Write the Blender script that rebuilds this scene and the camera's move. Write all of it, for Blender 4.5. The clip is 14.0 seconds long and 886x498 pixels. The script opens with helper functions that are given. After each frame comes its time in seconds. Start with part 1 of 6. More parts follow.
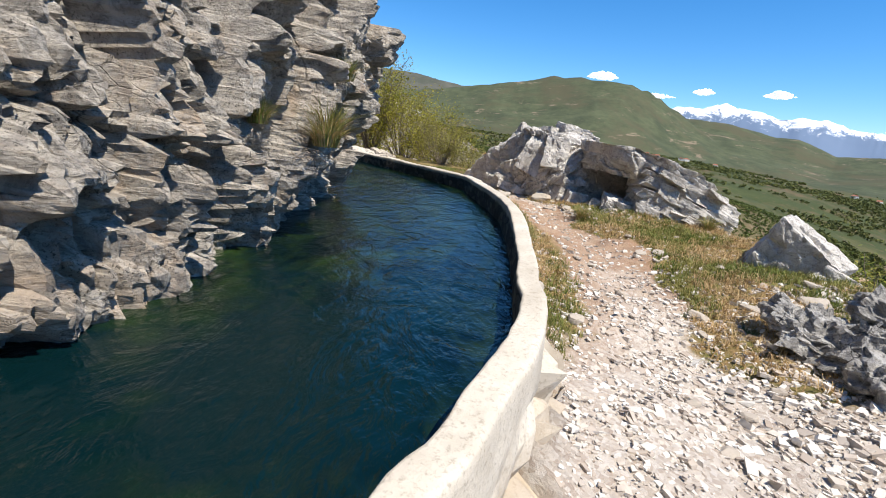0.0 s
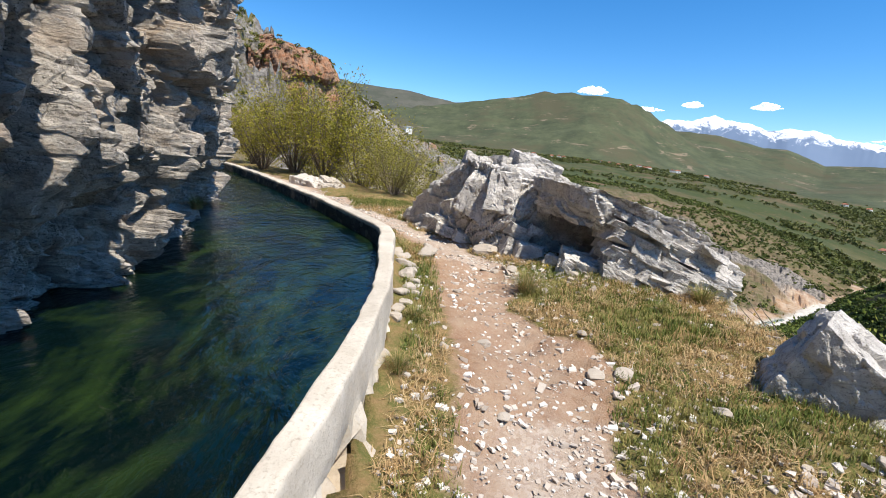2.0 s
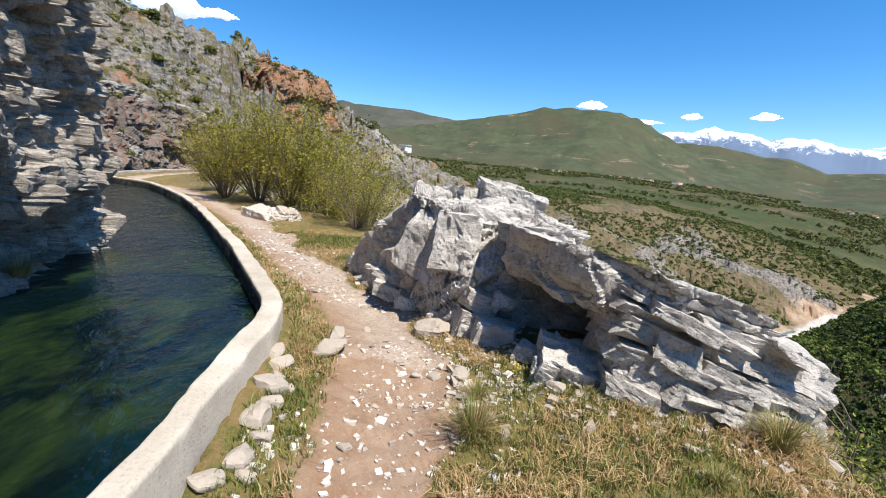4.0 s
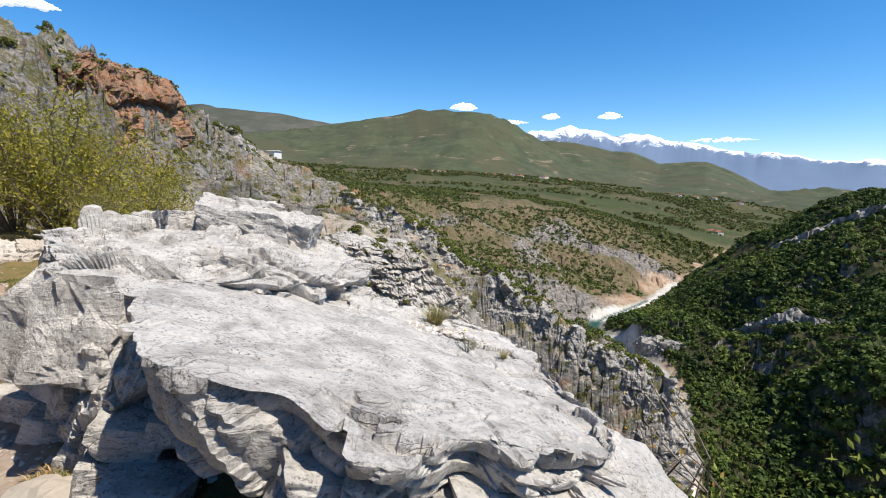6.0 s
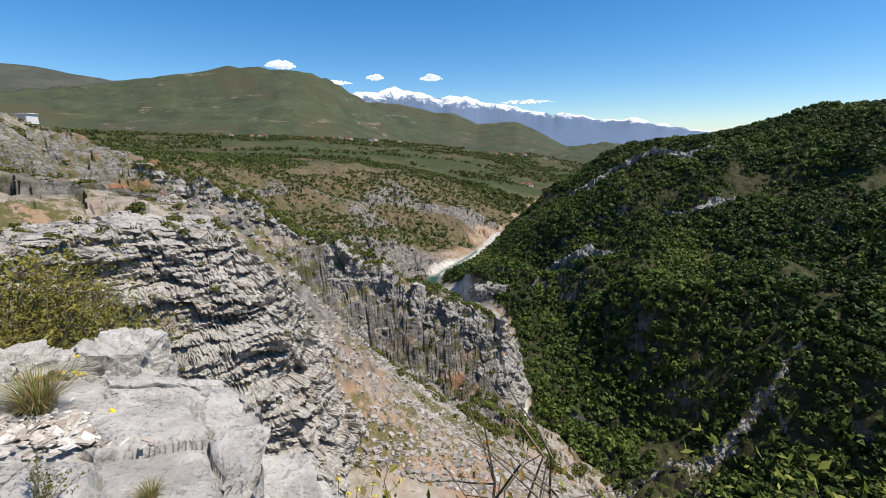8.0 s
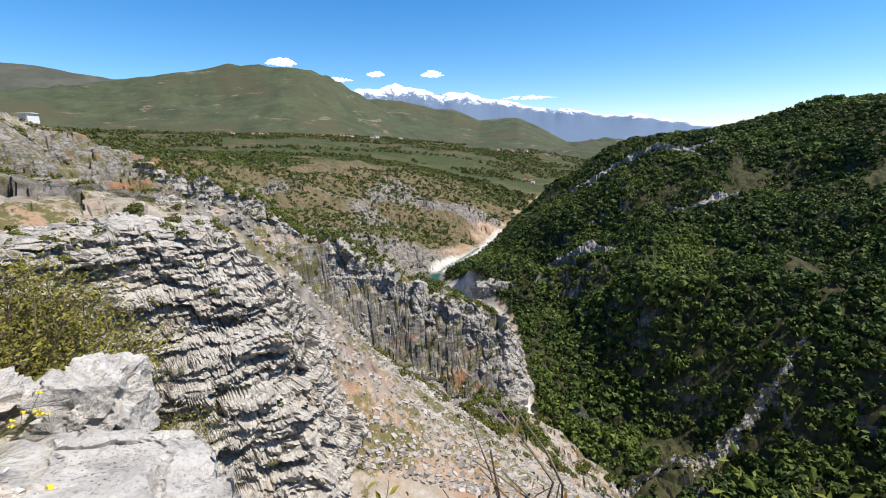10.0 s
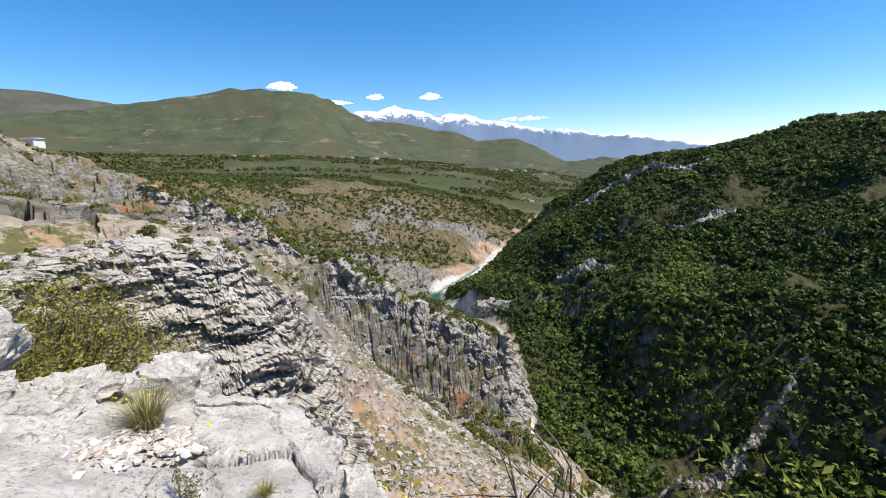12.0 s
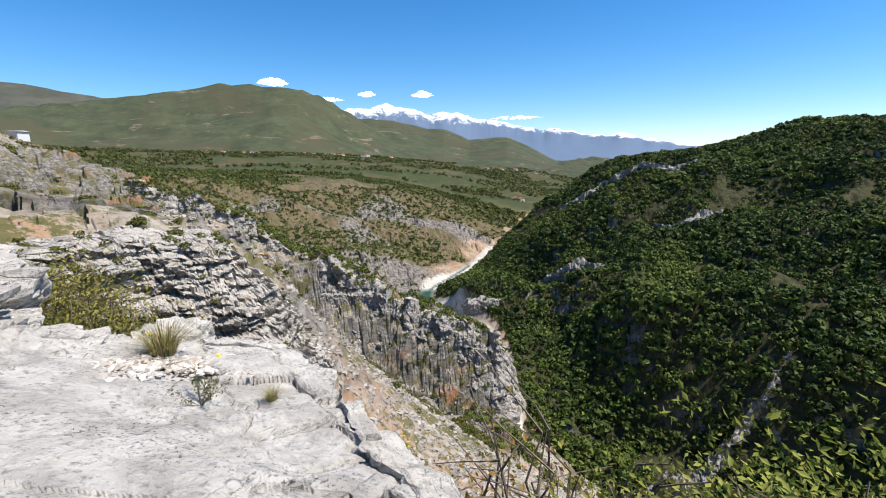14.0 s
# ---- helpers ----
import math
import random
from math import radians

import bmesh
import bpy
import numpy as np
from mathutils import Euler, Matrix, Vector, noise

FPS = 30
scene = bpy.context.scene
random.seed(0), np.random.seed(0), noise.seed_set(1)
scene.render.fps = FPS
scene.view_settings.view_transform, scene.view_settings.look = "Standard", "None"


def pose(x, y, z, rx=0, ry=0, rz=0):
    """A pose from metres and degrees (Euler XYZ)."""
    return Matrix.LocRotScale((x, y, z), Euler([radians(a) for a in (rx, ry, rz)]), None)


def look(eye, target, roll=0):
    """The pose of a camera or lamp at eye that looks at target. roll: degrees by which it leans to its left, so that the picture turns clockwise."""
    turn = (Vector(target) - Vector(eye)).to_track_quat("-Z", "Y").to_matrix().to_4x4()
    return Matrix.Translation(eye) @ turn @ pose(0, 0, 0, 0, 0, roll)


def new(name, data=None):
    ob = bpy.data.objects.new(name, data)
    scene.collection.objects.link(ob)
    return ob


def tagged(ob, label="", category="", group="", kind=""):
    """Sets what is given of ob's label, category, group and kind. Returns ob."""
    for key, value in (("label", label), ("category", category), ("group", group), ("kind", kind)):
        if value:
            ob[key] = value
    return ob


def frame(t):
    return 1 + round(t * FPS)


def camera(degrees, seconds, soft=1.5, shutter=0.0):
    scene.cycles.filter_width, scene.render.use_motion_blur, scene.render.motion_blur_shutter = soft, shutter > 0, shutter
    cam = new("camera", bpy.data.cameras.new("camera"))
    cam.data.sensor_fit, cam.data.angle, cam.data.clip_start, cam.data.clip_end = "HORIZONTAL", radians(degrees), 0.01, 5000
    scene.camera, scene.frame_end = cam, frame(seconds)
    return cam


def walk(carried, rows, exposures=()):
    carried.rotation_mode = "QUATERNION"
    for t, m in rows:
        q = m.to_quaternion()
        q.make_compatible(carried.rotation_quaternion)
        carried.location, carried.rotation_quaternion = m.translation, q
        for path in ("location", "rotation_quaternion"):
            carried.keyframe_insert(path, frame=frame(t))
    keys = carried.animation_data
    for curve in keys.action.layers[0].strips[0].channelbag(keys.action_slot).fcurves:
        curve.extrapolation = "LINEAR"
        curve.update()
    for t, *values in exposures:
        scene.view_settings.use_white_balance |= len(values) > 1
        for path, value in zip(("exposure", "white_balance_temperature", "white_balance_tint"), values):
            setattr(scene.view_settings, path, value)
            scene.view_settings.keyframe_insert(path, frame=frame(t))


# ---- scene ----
cam = camera(89.0, 14.0, 1.0)
PATH = [
    (0, (1.322, 0.307, 1.544), (1.355, 2.248, 1.063), 6.1),
    (0.5, (1.732, 0.84, 1.718), (1.769, 2.784, 1.249), 6.1),
    (1, (2.064, 1.338, 1.854), (2.109, 3.283, 1.394), 6.0),
    (1.5, (2.271, 1.894, 1.907), (2.321, 3.844, 1.462), 5.8),
    (2, (2.465, 2.446, 1.95), (2.511, 4.402, 1.536), 5.1),
    (2.2, (2.542, 2.644, 1.964), (2.583, 4.606, 1.577), 4.8),
    (4.3, (3.401, 4.926, 2.249), (3.429, 6.898, 1.912), 3.5),
    (4.5, (3.514, 5.118, 2.294), (3.569, 7.089, 1.964), 3.4),
    (5, (3.883, 5.652, 2.323), (4.028, 7.622, 2.01), 2.9),
    (5.5, (4.302, 6.013, 2.342), (4.596, 7.967, 2.036), 2.2),
    (6, (4.725, 6.411, 2.3), (5.235, 8.319, 1.987), 1.0),
    (6.5, (5.127, 6.788, 2.276), (5.885, 8.608, 1.939), -0.9),
    (7, (5.52, 7.131, 2.16), (6.508, 8.828, 1.784), 0.2),
    (7.5, (5.765, 7.454, 2.088), (6.872, 9.063, 1.657), -0.1),
    (7.7, (5.83, 7.563, 2.086), (6.962, 9.146, 1.626), -0.6),
    (10, (6.093, 7.95, 2.156), (7.217, 9.533, 1.677), -1.0),
    (10.5, (5.945, 7.884, 2.223), (7.061, 9.478, 1.76), -1.2),
    (11, (5.831, 7.795, 2.269), (6.951, 9.391, 1.822), -1.3),
    (11.5, (5.721, 7.619, 2.298), (6.857, 9.213, 1.888), -1.5),
    (12, (5.589, 7.585, 2.235), (6.726, 9.182, 1.841), -1.5),
    (12.5, (5.483, 7.508, 2.178), (6.619, 9.107, 1.787), -1.4),
    (13, (5.456, 7.435, 2.125), (6.606, 9.023, 1.728), -1.2),
    (13.5, (5.441, 7.385, 2.081), (6.603, 8.963, 1.68), -1.2),
    (14, (5.435, 7.325, 2.058), (6.604, 8.897, 1.656), -0.9),
]
EXPOSURES = [(0, 0.6), (5.0, 0.6), (6.0, 0.42), (6.5, 0.2), (7.5, 0.12), (9.8, 0.45), (14, 0.45)]
walk(cam, [(t, look(eye, target, roll)) for t, eye, target, roll in PATH], EXPOSURES)

# ---- sky and sun ----
SUN_AZ, SUN_EL = 137.0, 60.0
world = bpy.data.worlds.new("sky")
scene.world = world
world.use_nodes = True
wn = world.node_tree.nodes
wn.clear()
sky = wn.new("ShaderNodeTexSky")
sky.sky_type = "NISHITA"
sky.sun_disc = False
sky.sun_elevation, sky.sun_rotation = radians(SUN_EL), radians(SUN_AZ)
sky.altitude, sky.air_density, sky.dust_density, sky.ozone_density = 700, 1.0, 0.15, 6.0
bg = wn.new("ShaderNodeBackground")
bg.inputs["Strength"].default_value = 0.125
wout = wn.new("ShaderNodeOutputWorld")
tone = wn.new("ShaderNodeHueSaturation")
tone.inputs["Saturation"].default_value = 1.27
tone.inputs["Value"].default_value = 1.0
world.node_tree.links.new(sky.outputs[0], tone.inputs["Color"])
world.node_tree.links.new(tone.outputs[0], bg.inputs[0])
world.node_tree.links.new(bg.outputs[0], wout.inputs[0])
sun_dir = Vector((math.sin(radians(SUN_AZ)) * math.cos(radians(SUN_EL)), math.cos(radians(SUN_AZ)) * math.cos(radians(SUN_EL)), math.sin(radians(SUN_EL))))
sun_data = bpy.data.lights.new("sun", "SUN")
sun_data.energy, sun_data.angle, sun_data.color = 5.0, radians(0.5), (1.0, 0.925, 0.80)
sun = new("sun", sun_data)
sun.matrix_world = look(sun_dir * 50, (0, 0, 0))


# ---- noise in numpy ----
def hashed(ix, iy, iz, seed):
    h = (ix.astype(np.int64) * 374761393 + iy.astype(np.int64) * 668265263 + iz.astype(np.int64) * 2147483647 + seed * 974634777) & 0xFFFFFFFF
    h = ((h ^ (h >> 13)) * 1274126177) & 0xFFFFFFFF
    h = ((h ^ (h >> 16)) * 2246822519) & 0xFFFFFFFF
    return ((h ^ (h >> 15)) & 0xFFFFFF) / float(0xFFFFFF)


def vnoise(p, seed=0):
    b = np.floor(p).astype(np.int64)
    f = p - b
    f = f * f * (3 - 2 * f)
    out = 0
    for dx in (0, 1):
        wx = f[:, 0] if dx else 1 - f[:, 0]
        for dy in (0, 1):
            wy = f[:, 1] if dy else 1 - f[:, 1]
            for dz in (0, 1):
                wz = f[:, 2] if dz else 1 - f[:, 2]
                out = out + wx * wy * wz * hashed(b[:, 0] + dx, b[:, 1] + dy, b[:, 2] + dz, seed)
    return out * 2 - 1


def fbm(p, octaves=4, seed=0, gain=0.5):
    out, a = np.zeros(len(p)), 1.0
    for k in range(octaves):
        out += a * vnoise(p * (2.03 ** k) + 17.3 * k, seed + k)
        a *= gain
    return out


def cells(p, seed=0):
    """Nearest and second nearest distance to scattered centres, the way to the nearest, three random numbers of it."""
    b = np.floor(p).astype(np.int64)
    n = len(p)
    f1, f2 = np.full(n, 9.0), np.full(n, 9.0)
    way, rnd = np.zeros((n, 3)), np.zeros((n, 3))
    for dx in (-1, 0, 1):
        for dy in (-1, 0, 1):
            for dz in (-1, 0, 1):
                c = b + np.array((dx, dy, dz))
                r = np.stack([hashed(c[:, 0], c[:, 1], c[:, 2], seed + k) for k in range(3)], 1)
                v = p - (c + r)
                d = np.sqrt((v * v).sum(1))
                near = d < f1
                f2 = np.where(near, f1, np.minimum(f2, d))
                f1 = np.where(near, d, f1)
                way[near], rnd[near] = v[near], r[near]
    return f1, f2, way, rnd


def facets(p, size, seed, tilt=0.8, crack=0.35):
    """Chiselled rock: tilted flat pieces with cracks between them, about -1 to 1."""
    f1, f2, way, rnd = cells(p / size, seed)
    n = rnd * 2 - 1
    d = (rnd[:, 0] + rnd[:, 1] - 1) + tilt * (way * n[:, [1, 2, 0]]).sum(1)
    gap = np.clip((f2 - f1) / 0.12, 0, 1)
    return d - crack * (1 - gap)


def blocks(p, size, seed, dip=(0.0, 0.0), crack=0.5, gap=0.03, tilt=0.5, warp=0.30, bedding=0.9):
    """Jointed beds: staggered cuboids of random depth, layer on layer, about -1 to 1, with open joints."""
    sx, sy, sz = size
    w = p + warp * sz * np.stack([fbm(p * 0.9 / sz, 3, seed + 31), fbm(p * 0.9 / sz + 7, 3, seed + 32), fbm(p * 0.5 / sx, 3, seed + 33) * 1.5], 1)
    lay = (w[:, 2] + dip[0] * w[:, 0] + dip[1] * w[:, 1]) / sz
    lay = lay + 0.3 * np.sin(lay * 1.9 + seed)
    l = np.floor(lay)
    zero = l * 0
    h1, h2, h3 = (hashed(l, zero + k, zero, seed) for k in (1, 2, 3))
    u, v = w[:, 0] / sx * (0.7 + 0.6 * h3) + 7.3 * h1 + 0.15 * lay, w[:, 1] / sy * (0.7 + 0.6 * h1) + 5.1 * h2 + 0.1 * lay
    cu, cv = np.floor(u), np.floor(v)
    r1, r2, r3 = (hashed(cu, cv, l, seed + k) for k in (4, 5, 6))
    fu, fv, fl = u - cu, v - cv, lay - l
    edge = np.minimum(np.minimum(np.minimum(fu, 1 - fu) * sx, np.minimum(fv, 1 - fv) * sy), np.minimum(fl, 1 - fl) * sz)
    d = (2.15 - bedding) * (r1 - 0.5) + bedding * (h2 - 0.5) + tilt * ((fu + fv - 1) * (r2 - 0.5) + (fl - 0.5) * (r3 - 0.5)) * 2
    return d - crack * (1 - np.clip(edge / gap, 0, 1))


def sstep(a, b, x):
    t = np.clip((x - a) / (b - a), 0, 1)
    return t * t * (3 - 2 * t)


# ---- mesh helpers ----
def mesh_of(name, verts, faces, material=None, smooth=False):
    verts = np.asarray(verts, dtype=np.float32)
    faces = np.asarray(faces, dtype=np.int32)
    k = faces.shape[1]
    me = bpy.data.meshes.new(name)
    me.vertices.add(len(verts))
    me.vertices.foreach_set("co", verts.ravel())
    me.loops.add(faces.size)
    me.loops.foreach_set("vertex_index", faces.ravel())
    me.polygons.add(len(faces))
    me.polygons.foreach_set("loop_start", np.arange(0, faces.size, k, dtype=np.int32))
    me.polygons.foreach_set("use_smooth", np.full(len(faces), smooth))
    me.update(calc_edges=True)
    if material:
        me.materials.append(material)
    return me


def grid_faces(nu, nv, closed_u=False):
    i, j = np.meshgrid(np.arange(nu if closed_u else nu - 1), np.arange(nv - 1), indexing="ij")
    a = i * nv + j
    b = ((i + 1) % nu) * nv + j
    return np.stack([a.ravel(), b.ravel(), (b + 1).ravel(), (a + 1).ravel()], 1)


def thing(name, me, label, category, group="", kind="", at=None):
    ob = new(name, me)
    if at is not None:
        ob.matrix_world = at
    return tagged(ob, label, category, group, kind)


def part(name, me, parent, label="", at=None):
    ob = new(name, me)
    ob.parent = parent
    if at is not None:
        ob.matrix_basis = at
    return tagged(ob, label) if label else ob


def mask_on(me, name, values):
    a = me.attributes.new(name, "FLOAT", "POINT")
    a.data.foreach_set("value", np.asarray(values, dtype=np.float32))


def box_np(sx, sy, sz, base=True):
    z0 = 0 if base else -sz / 2
    v = [(x * sx / 2, y * sy / 2, z0 + z * sz) for x in (-1, 1) for y in (-1, 1) for z in (0, 1)]
    f = [(0, 1, 3, 2), (4, 6, 7, 5), (0, 4, 5, 1), (2, 3, 7, 6), (0, 2, 6, 4), (1, 5, 7, 3)]
    return np.array(v), np.array(f)


def cube_grid(n):
    """Surface of the cube -1..1 as a grid, n cells a side, welded."""
    index, verts, faces = {}, [], []
    for axis in range(3):
        for side in (-1, 1):
            ids = np.zeros((n + 1, n + 1), dtype=int)
            for i in range(n + 1):
                for j in range(n + 1):
                    p = [0, 0, 0]
                    p[axis], p[(axis + 1) % 3], p[(axis + 2) % 3] = side * n, 2 * i - n, 2 * j - n
                    key = tuple(p)
                    if key not in index:
                        index[key] = len(verts)
                        verts.append([c / n for c in p])
                    ids[i, j] = index[key]
            for i in range(n):
                for j in range(n):
                    q = [ids[i, j], ids[i + 1, j], ids[i + 1, j + 1], ids[i, j + 1]]
                    faces.append(q if side > 0 else q[::-1])
    return np.array(verts), np.array(faces)


CUBES = {}


def rock_np(dims, seed, n=14, planes=9, cut=0.72, rough=0.05, size=0.35, square=0.25, bed=0.0):
    """A broken stone: a rounded block cut by planes, with chipped faces. dims: half sizes."""
    if n not in CUBES:
        CUBES[n] = cube_grid(n)
    v, f = CUBES[n]
    rng = np.random.RandomState(seed)
    r = np.linalg.norm(v, axis=1)[:, None]
    v = v * (square + (1 - square) / r)
    for k in range(planes):
        nrm = rng.normal(size=3)
        nrm /= np.linalg.norm(nrm)
        d = cut + 0.3 * rng.rand()
        over = np.maximum(v @ nrm - d, 0)
        v = v - over[:, None] * nrm
    v = v * np.array(dims)
    nv = v / (np.linalg.norm(v / np.array(dims), axis=1)[:, None] + 1e-6) / np.array(dims)
    nv /= np.linalg.norm(nv, axis=1)[:, None]
    d = facets(v * np.array((1, 1, 1 + bed)) + seed, size, seed) * rough + fbm(v * 3 / size + seed, 3, seed) * rough * 0.25
    return v + nv * d[:, None], f


def block_np(dims, seed, n=10, skew=0.22, rough=0.02):
    """A squared, split block with crooked corners and chipped edges. dims: half sizes."""
    if n not in CUBES:
        CUBES[n] = cube_grid(n)
    u, f = CUBES[n]
    rng = np.random.RandomState(seed)
    shift = {(a, b, c): rng.uniform(-skew, skew, 3) for a in (0, 1) for b in (0, 1) for c in (0, 1)}
    t = (u + 1) / 2
    v = u * (0.985 + 0.015 * np.abs(u).min(1)[:, None])
    for (a, b, c), sh in shift.items():
        w = np.where(a, t[:, 0], 1 - t[:, 0]) * np.where(b, t[:, 1], 1 - t[:, 1]) * np.where(c, t[:, 2], 1 - t[:, 2])
        v = v + w[:, None] * sh
    for k in range(3):
        nrm = rng.normal(size=3)
        nrm /= np.linalg.norm(nrm)
        v = v - np.maximum(v @ nrm - rng.uniform(1.05, 1.4), 0)[:, None] * nrm
    v = v * np.array(dims)
    s = float(np.mean(dims))
    out = u / np.linalg.norm(u, axis=1)[:, None]
    d = facets(v + seed, 0.55 * s, seed, 1.0, 0.2) * rough + fbm(v * 5 / s + seed, 3, seed) * rough * 0.5
    return v + out * d[:, None], f


def rot_np(v, m):
    m = np.array(m)
    return v @ m[:3, :3].T + m[:3, 3]


def joined(pieces):
    vs, fs, k = [], [], 0
    for v, f in pieces:
        vs.append(v)
        fs.append(np.asarray(f) + k)
        k += len(v)
    return np.concatenate(vs), np.concatenate(fs)


# ---- materials ----
def material(name):
    m = bpy.data.materials.new(name)
    m.use_nodes = True
    nt = m.node_tree
    bsdf = nt.nodes["Principled BSDF"]
    return m, nt, bsdf


class Build:
    """Short ways to wire shader nodes."""

    def __init__(self, nt):
        self.nt = nt

    def node(self, kind, **props):
        n = self.nt.nodes.new(kind)
        for k, v in props.items():
            if k == "operation":
                n.operation = v
            elif k == "data_type":
                n.data_type = v
            elif k == "blend_type":
                n.blend_type = v
            elif k == "feature":
                n.feature = v
            elif k == "attribute_name":
                n.attribute_name = v
        return n

    def link(self, a, b):
        self.nt.links.new(a, b)

    def place(self, scale=1.0):
        """World place."""
        g = self.node("ShaderNodeNewGeometry")
        if scale == 1.0:
            return g.outputs["Position"]
        m = self.node("ShaderNodeVectorMath", operation="MULTIPLY")
        self.link(g.outputs["Position"], m.inputs[0])
        m.inputs[1].default_value = scale if isinstance(scale, tuple) else (scale,) * 3
        return m.outputs[0]

    def noise(self, scale, detail=6, rough=0.6, vector=None, distort=0.0):
        n = self.node("ShaderNodeTexNoise")
        n.inputs["Scale"].default_value, n.inputs["Detail"].default_value, n.inputs["Roughness"].default_value = scale, detail, rough
        n.inputs["Distortion"].default_value = distort
        self.link(vector if vector is not None else self.place(), n.inputs["Vector"])
        return n.outputs[0]

    def voronoi(self, scale, feature="F1", vector=None):
        n = self.node("ShaderNodeTexVoronoi", feature=feature)
        n.inputs["Scale"].default_value = scale
        self.link(vector if vector is not None else self.place(), n.inputs["Vector"])
        return n

    def ramp(self, fac, stops):
        n = self.node("ShaderNodeValToRGB")
        e = n.color_ramp.elements
        while len(e) < len(stops):
            e.new(0.5)
        for k, (pos, col) in enumerate(stops):
            e[k].position = pos
            e[k].color = (*col, 1) if len(col) == 3 else col
        self.link(fac, n.inputs[0])
        return n.outputs[0]

    def level(self, fac, a, b):
        n = self.node("ShaderNodeMapRange")
        n.inputs["From Min"].default_value, n.inputs["From Max"].default_value = a, b
        self.link(fac, n.inputs["Value"])
        return n.outputs[0]

    def mix(self, fac, a, b, blend="MIX"):
        n = self.node("ShaderNodeMix", data_type="RGBA", blend_type=blend)
        for value, slot in ((fac, n.inputs[0]), (a, n.inputs[6]), (b, n.inputs[7])):
            if isinstance(value, (int, float)):
                slot.default_value = value
            elif isinstance(value, tuple):
                slot.default_value = (*value, 1)
            else:
                self.link(value, slot)
        return n.outputs[2]

    def math(self, op, a, b=0.0):
        n = self.node("ShaderNodeMath", operation=op)
        for value, slot in ((a, n.inputs[0]), (b, n.inputs[1])):
            if isinstance(value, (int, float)):
                slot.default_value = value
            else:
                self.link(value, slot)
        return n.outputs[0]

    def bump(self, height, strength, distance, bsdf):
        n = self.node("ShaderNodeBump")
        n.inputs["Strength"].default_value, n.inputs["Distance"].default_value = strength, distance
        self.link(height, n.inputs["Height"])
        self.link(n.outputs[0], bsdf.inputs["Normal"])

    def attr(self, name):
        n = self.node("ShaderNodeAttribute", attribute_name=name)
        return n.outputs["Fac"]

    def island(self):
        return self.node("ShaderNodeNewGeometry").outputs["Random Per Island"]

    def up(self):
        g = self.node("ShaderNodeNewGeometry")
        s = self.node("ShaderNodeSeparateXYZ")
        self.link(g.outputs["Normal"], s.inputs[0])
        return s.outputs[2]


